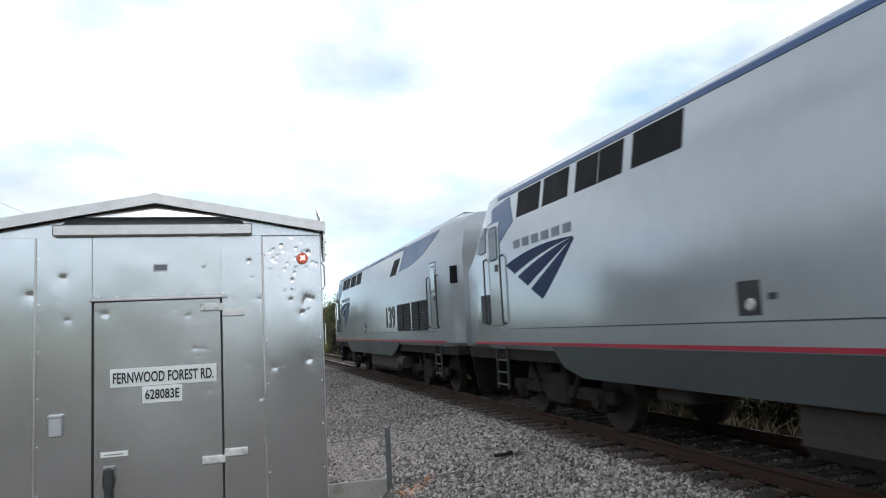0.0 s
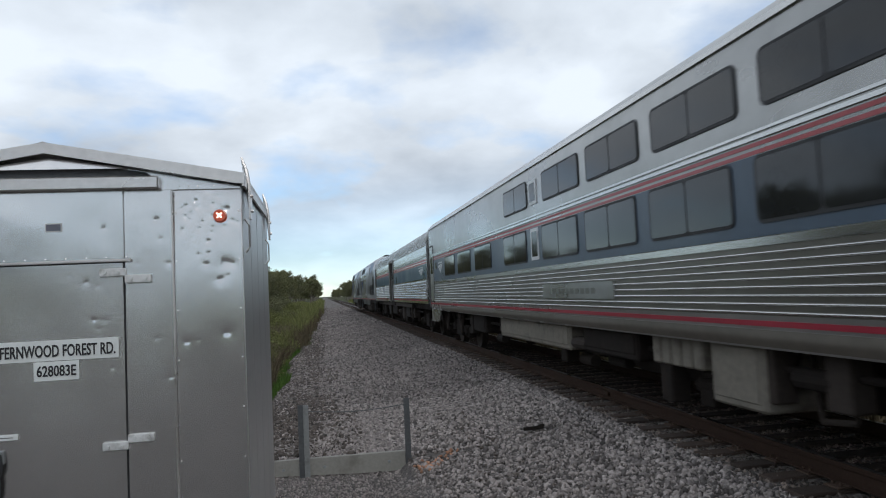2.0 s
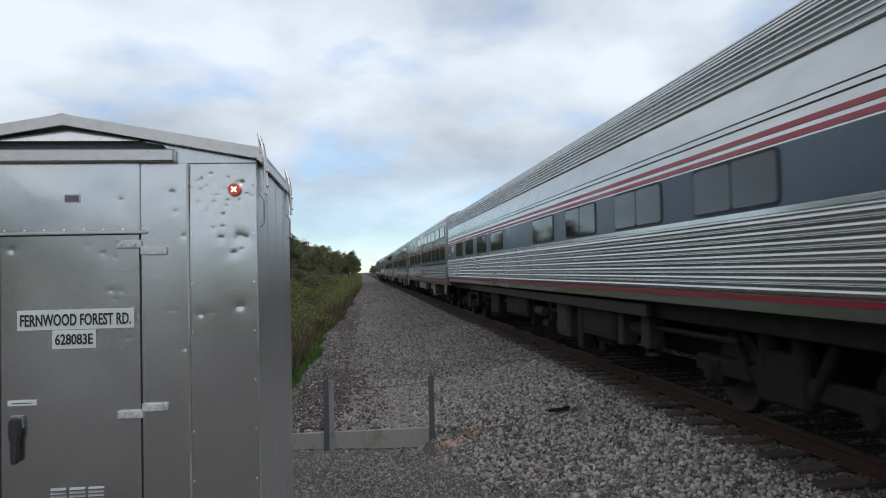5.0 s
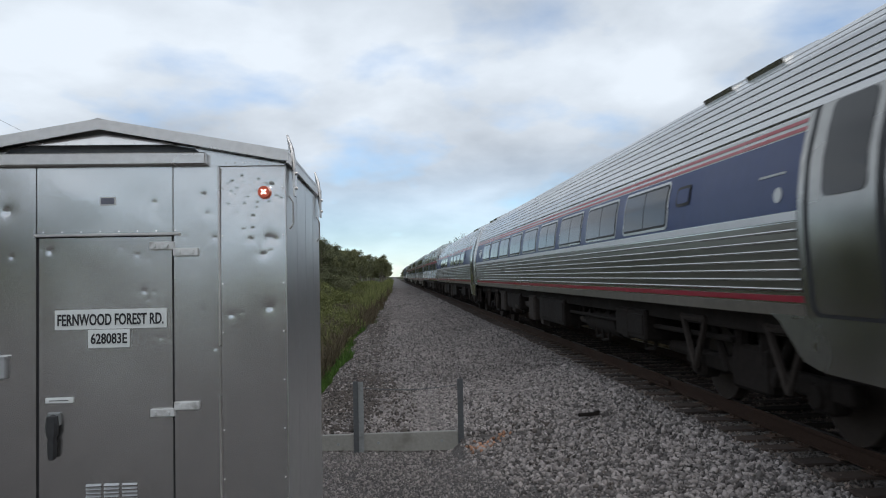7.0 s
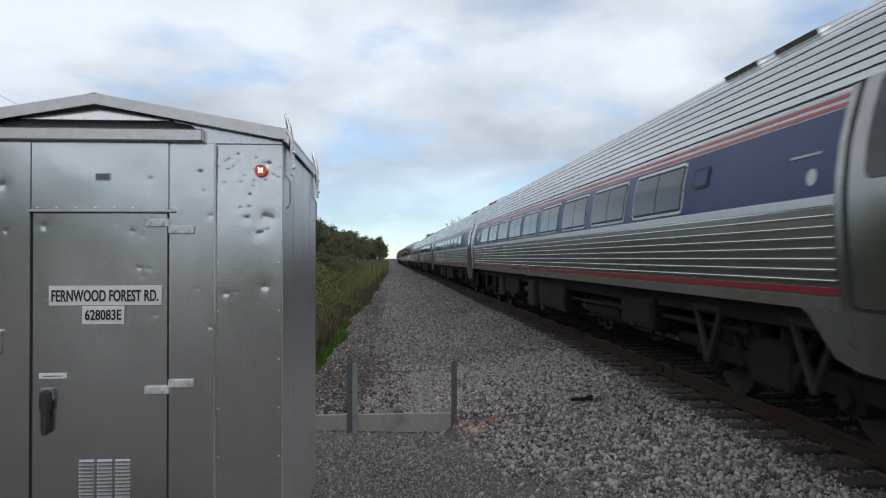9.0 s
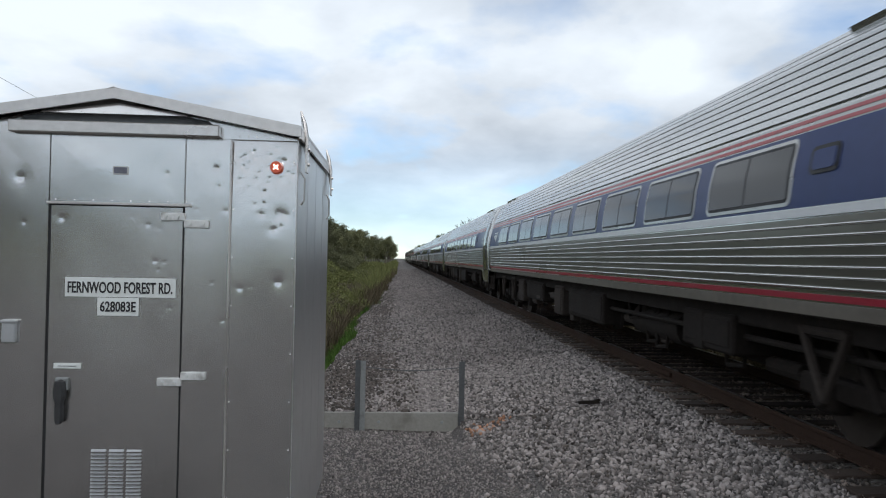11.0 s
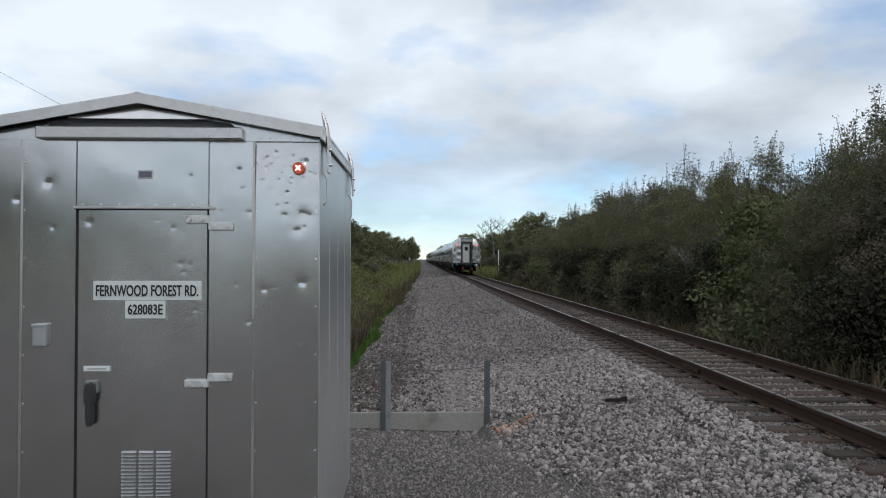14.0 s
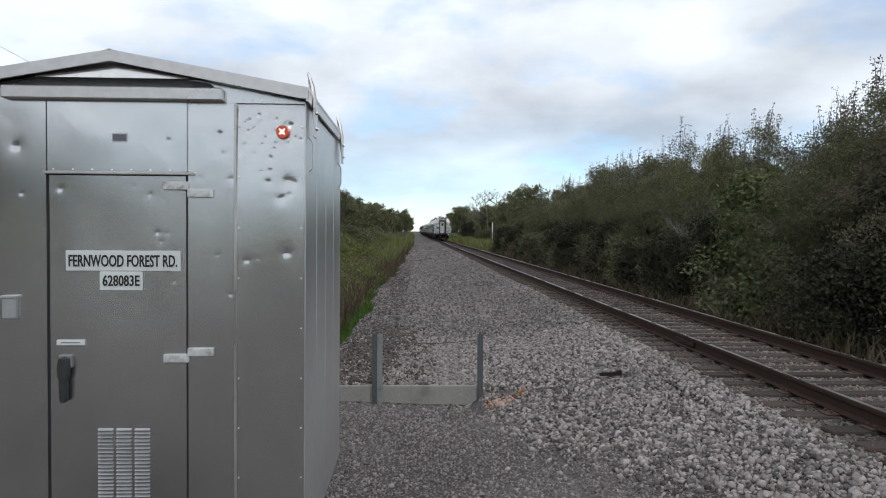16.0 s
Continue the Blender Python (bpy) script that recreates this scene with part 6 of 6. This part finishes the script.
# ---- plants ----
def leaf_cloud(centres, radii, per, size, seed, up=0.0, flat=0.7):
    """Small leaf quads, folded, round many twig centres."""
    r = np.random.default_rng(seed)
    n = len(centres) * per
    c = np.repeat(np.asarray(centres), per, 0)
    rad = np.repeat(np.asarray(radii), per)
    d = r.normal(size=(n, 3)); d /= np.linalg.norm(d, axis=1)[:, None]
    p = c + d * (rad * r.uniform(0.25, 1, n) ** 0.6)[:, None] * np.array([1, 1, flat])
    a = r.normal(size=(n, 3)); a[:, 2] += up; a /= np.linalg.norm(a, axis=1)[:, None]
    b = np.cross(a, r.normal(size=(n, 3))); b /= np.linalg.norm(b, axis=1)[:, None]
    s = r.uniform(size[0], size[1], n)[:, None]
    V = np.stack([p - a * s, p + b * s * 0.45, p + a * s, p - b * s * 0.45], 1)
    return V.reshape(-1, 3), np.arange(n * 4).reshape(n, 4)


def limbs(m, start, way, length, r0, depth, rnd, tips, spread=0.6, droop=0.0):
    p, d = Vector(start), Vector(way).normalized()
    steps = 3
    for i in range(steps):
        q = p + d * (length / steps)
        m.tube(p, q, r0 * (1 - 0.22 * i), r0 * (1 - 0.22 * (i + 1)), 5 if depth < 2 else 6)
        p = q
        d = (d + Vector((rnd.uniform(-0.25, 0.25), rnd.uniform(-0.25, 0.25), rnd.uniform(-0.1, 0.15) - droop))).normalized()
        if depth > 0 and (i > 0 or depth > 1):
            for _ in range(2):
                w = (d + Vector((rnd.uniform(-1, 1), rnd.uniform(-1, 1), rnd.uniform(-0.3, 0.6))) * spread).normalized()
                limbs(m, p, w, length * rnd.uniform(0.45, 0.7), r0 * 0.5, depth - 1, rnd, tips, spread, droop)
    tips.append(tuple(p))


def make_tree(seed, tall, wide, leaf, per, size, label, low=0.2, bare=False, clump=0.38, depth=3, twigs=0, name="tree"):
    rnd = random.Random(seed)
    t = thing(name, label, name.replace("_", " "))
    trunk, tips = Mesh(), []
    stems = 1 if bare else rnd.choice((1, 2, 2))
    for k in range(stems):
        way = Vector((rnd.uniform(-0.18, 0.18), rnd.uniform(-0.18, 0.18), 1))
        p, d, r = Vector((rnd.uniform(-0.2, 0.2) * k, rnd.uniform(-0.2, 0.2) * k, -0.25)), way.normalized(), 0.028 * tall * rnd.uniform(0.6, 1)
        n = 7
        for i in range(n):
            q = p + d * (tall * 0.92 / n)
            trunk.tube(p, q, r * (1 - 0.85 * i / n), r * (1 - 0.85 * (i + 1) / n), 7)
            p = q
            d = (d + Vector((rnd.uniform(-0.14, 0.14), rnd.uniform(-0.14, 0.14), 0.05))).normalized()
            if i >= int(low * n):
                for _ in range(2 if not bare else 3):
                    a = rnd.uniform(0, 2 * math.pi)
                    reach = wide * (1.0 - 0.55 * i / n) * rnd.uniform(0.45, 0.85)
                    limbs(trunk, p, (math.cos(a), math.sin(a), rnd.uniform(0.15, 0.9)), reach, r * (1 - 0.8 * i / n) * 0.5 + 0.006, depth - 2 if not bare else 2, rnd, tips)
        tips.append(tuple(p))
    part("trunk", trunk, TWIG if bare else BARK, t)
    if not bare:
        extra = []
        for x, y, z in tips:
            extra.append((x, y, z))
            for _ in range(1):
                extra.append((x + rnd.uniform(-0.4, 0.4), y + rnd.uniform(-0.4, 0.4), max(0.2, z - rnd.uniform(0, 0.8))))
        V, F = leaf_cloud(extra, [clump * rnd.uniform(0.7, 1.4) for _ in extra], per, size, seed)
        crown = new("crown", raw_mesh("crown", V, F, leaf))
        crown.parent = t
        # thin upright shoots above the crown
        if twigs:
            sh, sv = Mesh(), []
            top = sorted(tips, key=lambda q: -q[2])[:twigs]
            for x, y, z in top:
                h = rnd.uniform(0.4, 1.1)
                e = (x + rnd.uniform(-0.15, 0.15), y + rnd.uniform(-0.15, 0.15), z + h)
                sh.tube((x, y, z - 0.2), e, 0.012, 0.004, 4)
                for k in range(5):
                    f = 0.2 + 0.8 * k / 4
                    sv.append((x + (e[0] - x) * f, y + (e[1] - y) * f, z + (e[2] - z) * f))
            tagged(part("shoot_wood", sh, BARK, t), kind="stuff")
            V, F = leaf_cloud(sv, [0.10] * len(sv), 7, (size[0], size[1]), seed + 50)
            c2 = new("shoot_leaves", raw_mesh("shoot_leaves", V, F, LEAF_TIP))
            c2.parent = t
    return t


def plant_rows(protos, places, group):
    """Stand one copy of a prototype at every place; the prototypes take the first places."""
    rnd = random.Random(21)
    for i, (k, x, y, s) in enumerate(places):
        m = pose(x, y, float(height(x, y)) + 0.02, 0, 0, rnd.uniform(0, 360)) @ Matrix.Diagonal((s, s, s * rnd.uniform(0.92, 1.08), 1))
        p = protos[k]
        if not p.get("used"):
            p["used"] = 1
            p.matrix_basis = m
            tagged(p, group=group)
            ob = p
        else:
            ob = copy_thing(p, Matrix.Identity(4))
            ob.matrix_basis = m
        tagged(ob, group=group)


olive = [make_tree(101 + i, 6.0, 2.6, (LEAF_DARK, LEAF_MID, LEAF_DARK, LEAF_BROWN, LEAF_MID)[i], 150, (0.020, 0.044),
                   ("dense dark green trackside tree", "olive green trackside tree with upright shoots", "dark thicket tree with thin upright shoots",
                    "brownish thinning trackside tree", "leafy olive scrub tree")[i], 0.1, clump=0.42, twigs=24) for i in range(5)]
bright = [make_tree(140, 3.6, 1.7, LEAF_BRIGHT, 60, (0.05, 0.09), "fresh bright green sapling in the thicket", 0.05, clump=0.4, name="sapling")]
shrubs = [make_tree(151, 2.6, 1.7, LEAF_UNDER, 60, (0.04, 0.08), "tangled undergrowth shrub with leaves coloured as shaded", 0.0, clump=0.45, name="shrub"),
          make_tree(152, 2.2, 1.6, LEAF_DARK, 60, (0.04, 0.08), "olive green undergrowth shrub", 0.0, clump=0.42, name="shrub"),
          make_tree(153, 1.7, 1.4, LEAF_BROWN, 26, (0.03, 0.06), "brown half-bare undergrowth shrub", 0.0, clump=0.4, name="shrub"),
          make_tree(154, 2.0, 1.8, WEED, 60, (0.04, 0.08), "yellow-green leafy bush on the bank", 0.0, clump=0.45, name="shrub")]
bare = [make_tree(161, 9.0, 4.4, LEAF_BROWN, 0, (0.05, 0.1), "tall pale leafless tree", 0.35, True, name="bare_tree")]
tallt = [make_tree(171 + i, 9.0, 3.8, (LEAF_DARK, LEAF_MID)[i], 40, (0.10, 0.19), ("tall dark woodland tree", "tall olive woodland tree")[i], 0.15, clump=0.75, name="woodland_tree") for i in range(2)]

rnd = random.Random(31)
pl = []
y = 9.0
while y < 74:
    for row in range(3):
        pl.append((rnd.randrange(5), 5.9 + row * 1.7 + rnd.uniform(-0.5, 0.5), y + rnd.uniform(-0.8, 0.8), (0.72 + 0.13 * row) * rnd.uniform(0.80, 1.15) * (1.06 if y < 17 else 1.0)))
    y += 1.9
plant_rows(olive, pl, "trees along the track")
plant_rows(bright, [(0, 5.5, 19.6, 1.05), (0, 5.6, 21.2, 1.2), (0, 5.5, 24.0, 0.8), (0, 5.8, 33.0, 0.9), (0, 5.6, 15.6, 0.85), (0, 5.9, 45.0, 0.9)], "saplings in the thicket")
pl = []
y = 9.0
while y < 76:
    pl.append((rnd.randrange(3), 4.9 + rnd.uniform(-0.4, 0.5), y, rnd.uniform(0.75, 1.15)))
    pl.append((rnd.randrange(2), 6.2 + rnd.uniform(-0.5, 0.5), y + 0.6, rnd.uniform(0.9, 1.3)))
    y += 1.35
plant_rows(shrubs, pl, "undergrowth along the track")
pl = []
for i in range(60):
    f = i / 59
    y = 78 + 330 * f ** 1.5
    pl.append((rnd.randrange(2), 12 + 9 * rnd.random() + 5 * (1 - f) - 6 * f, y + rnd.uniform(-3, 3), rnd.uniform(0.75, 1.15)))
for i in range(64):
    f = i / 63
    y = 62 + 400 * f ** 1.4
    pl.append((rnd.randrange(2), -17.0 - 5 * rnd.random() + 3.5 * f, y + rnd.uniform(-3, 3), (0.62 + 0.40 * min(1, f * 2)) * rnd.uniform(0.8, 1.15)))
for i in range(26):
    pl.append((rnd.randrange(2), -9.6 - 2.5 * rnd.random(), 300 + 28 * i, rnd.uniform(1.0, 1.35)))
    pl.append((rnd.randrange(2), 8.5 + 5 * rnd.random(), 400 + 26 * i, rnd.uniform(0.8, 1.1)))
for i in range(46):  # woods behind the viewer and across the field, seen only in reflections
    pl.append((rnd.randrange(2), -95 + 4.1 * i, -84 + rnd.uniform(-5, 5), rnd.uniform(0.7, 1.0)))
for i in range(30):
    pl.append((rnd.randrange(2), -34 + rnd.uniform(-4, 4), -50 + 3.6 * i, rnd.uniform(0.7, 1.05)))
plant_rows(tallt, pl, "distant woodland trees")
plant_rows(bare, [(0, 13.0, 172.0, 1.35), (0, 16.0, 190.0, 1.45), (0, 14.0, 205.0, 1.4), (0, 19.0, 160.0, 1.2), (0, 9.0, 70.0, 0.62), (0, 10.0, 62.0, 0.66), (0, 5.2, 13.2, 0.34), (0, 5.4, 18.4, 0.40), (0, 5.3, 25.0, 0.46)], "leafless trees")


def blades(name, places, tall, wide, mat, label, seed, lean=0.25, along_bank=False):
    """Grass and weed blades as bent strips of two quads."""
    r = np.random.default_rng(seed)
    P = np.concatenate([np.stack([r.uniform(x0, x1, int((x1 - x0) * (y1 - y0) * d)), r.uniform(y0, y1, int((x1 - x0) * (y1 - y0) * d))], -1) for x0, x1, y0, y1, d in places])
    if along_bank:
        P[:, 0] += bank_edge(P[:, 1])
    n = len(P)
    patch = 0.55 + 0.45 * np.sin(P[:, 0] * 1.3 + 0.5 * np.sin(P[:, 1] * 0.7)) * np.sin(P[:, 1] * 0.55 + P[:, 0])
    h = r.uniform(tall[0], tall[1], n) * (0.7 + 0.5 * patch)
    w = r.uniform(wide[0], wide[1], n)
    a = r.uniform(0, 2 * np.pi, n)
    s = np.stack([np.cos(a), np.sin(a), np.zeros(n)], -1) * w[:, None]
    ln = r.normal(size=(n, 2)) * lean
    b = np.stack([P[:, 0], P[:, 1], height(P[:, 0], P[:, 1]) - 0.03], -1)
    m1 = b + np.stack([ln[:, 0] * h * 0.3, ln[:, 1] * h * 0.3, h * 0.55], -1)
    t = b + np.stack([ln[:, 0] * h, ln[:, 1] * h, h], -1)
    V = np.stack([b - s, b + s, m1 + s * 0.8, m1 - s * 0.8, t + s * 0.12, t - s * 0.12], 1).reshape(-1, 3)
    k = (np.arange(n) * 6)[:, None]
    F = np.concatenate([k + np.array([[0, 1, 2, 3]]), k + np.array([[3, 2, 4, 5]])])
    return tagged(new(name, raw_mesh(name, V, F, mat)), label, "grass", kind="stuff")


blades("lush_grass", [(-2.2, -0.10, 11.0, 20, 420), (-1.4, -0.2, 20, 30, 120)], (0.10, 0.26), (0.006, 0.014), GRASS, "short lush green grass on the bank", 1, along_bank=True)
blades("tall_weeds", [(-6.0, -1.1, 22, 40, 95), (-6.5, -0.5, 40, 90, 60), (-7, -0.1, 90, 230, 18)], (0.6, 1.6), (0.012, 0.035), WEED, "tall yellow-green weeds on the bank", 2, along_bank=True)
blades("dry_brush", [(-3.2, -0.5, 15, 30, 120), (-1.8, -0.2, 30, 60, 55), (-1.4, -0.1, 60, 120, 18)], (0.3, 1.1), (0.006, 0.018), DRY, "brown dry brush at the bank's foot", 3, 0.4, True)
blades("field_weeds", [(3.7, 11, 74, 110, 26), (3.7, 12, 110, 260, 10)], (0.6, 1.5), (0.03, 0.06), WEED, "rough green weeds beyond the thicket", 4)
blades("verge_weeds", [(2.9, 5.2, 8, 76, 60)], (0.25, 0.7), (0.012, 0.03), DRY, "thin dry weeds under the thicket edge", 5, 0.4)
pl = []
y = 14.5
while y < 120:
    pl.append((rnd.choice((3, 3, 2)), -9.6 + rnd.uniform(-1.6, 1.2), y, rnd.uniform(0.6, 0.95)))
    pl.append((rnd.choice((1, 3)), -11.6 + rnd.uniform(-1.0, 1.0), y, rnd.uniform(0.8, 1.2)))
    pl.append((2, -8.0 + rnd.uniform(-0.7, 0.6), y + 0.8, rnd.uniform(0.5, 0.85)))
    pl.append((rnd.choice((2, 2, 3)), float(bank_edge(y)) - 1.25 + rnd.uniform(-0.4, 0.4), y + 0.2, rnd.uniform(0.35, 0.6)))
    y += 1.5 if y < 50 else 3.5
for i in range(16):
    pl.append((rnd.choice((0, 1)), 11 + rnd.uniform(-2, 6), 112 + 9 * i, rnd.uniform(1.2, 1.8)))
plant_rows(shrubs, pl, "bushes on the bank")

mile = thing("marker_post", "slim white painted marker post in the weeds", "post")
part("post", Mesh().box(5.55, 96.9, -1.2, 5.66, 97.0, 2.9, 0.02), SIGN_WHITE, mile)
pole = thing("utility_pole", "weathered brown wooden utility pole beside the field", "pole")
part("shaft", Mesh().tube((-24, 14, -1.2), (-24, 14, 12.0), 0.16, 0.11, 12), BARK, pole)
part("crossarm", Mesh().box(-24.9, 13.94, 11.2, -23.1, 14.06, 11.32, 0.01), BARK, pole)
sag = [(k / 24, 2.9 * (k / 24) * (1 - k / 24)) for k in range(25)]
cable = Mesh().loft([[(-7.1 - 16.9 * f, 5.92 + 8.08 * f + 0.002 * math.cos(a * 1.2566), 2.40 + 9.4 * f - 0.35 * d + 0.002 * math.sin(a * 1.2566)) for a in range(5)] for f, d in sag])
tagged(part("service_cable", cable, GALV), "thin dark service cable strung down to the shed", "cable")


def motions():
    """The train runs away along the line."""
    for car, ahead in cars:
        walk(car, [(t, pose(0, rear + ahead, 0)) for t, rear in zip(RUN_TIMES, RUN_PLACES)])


motions()
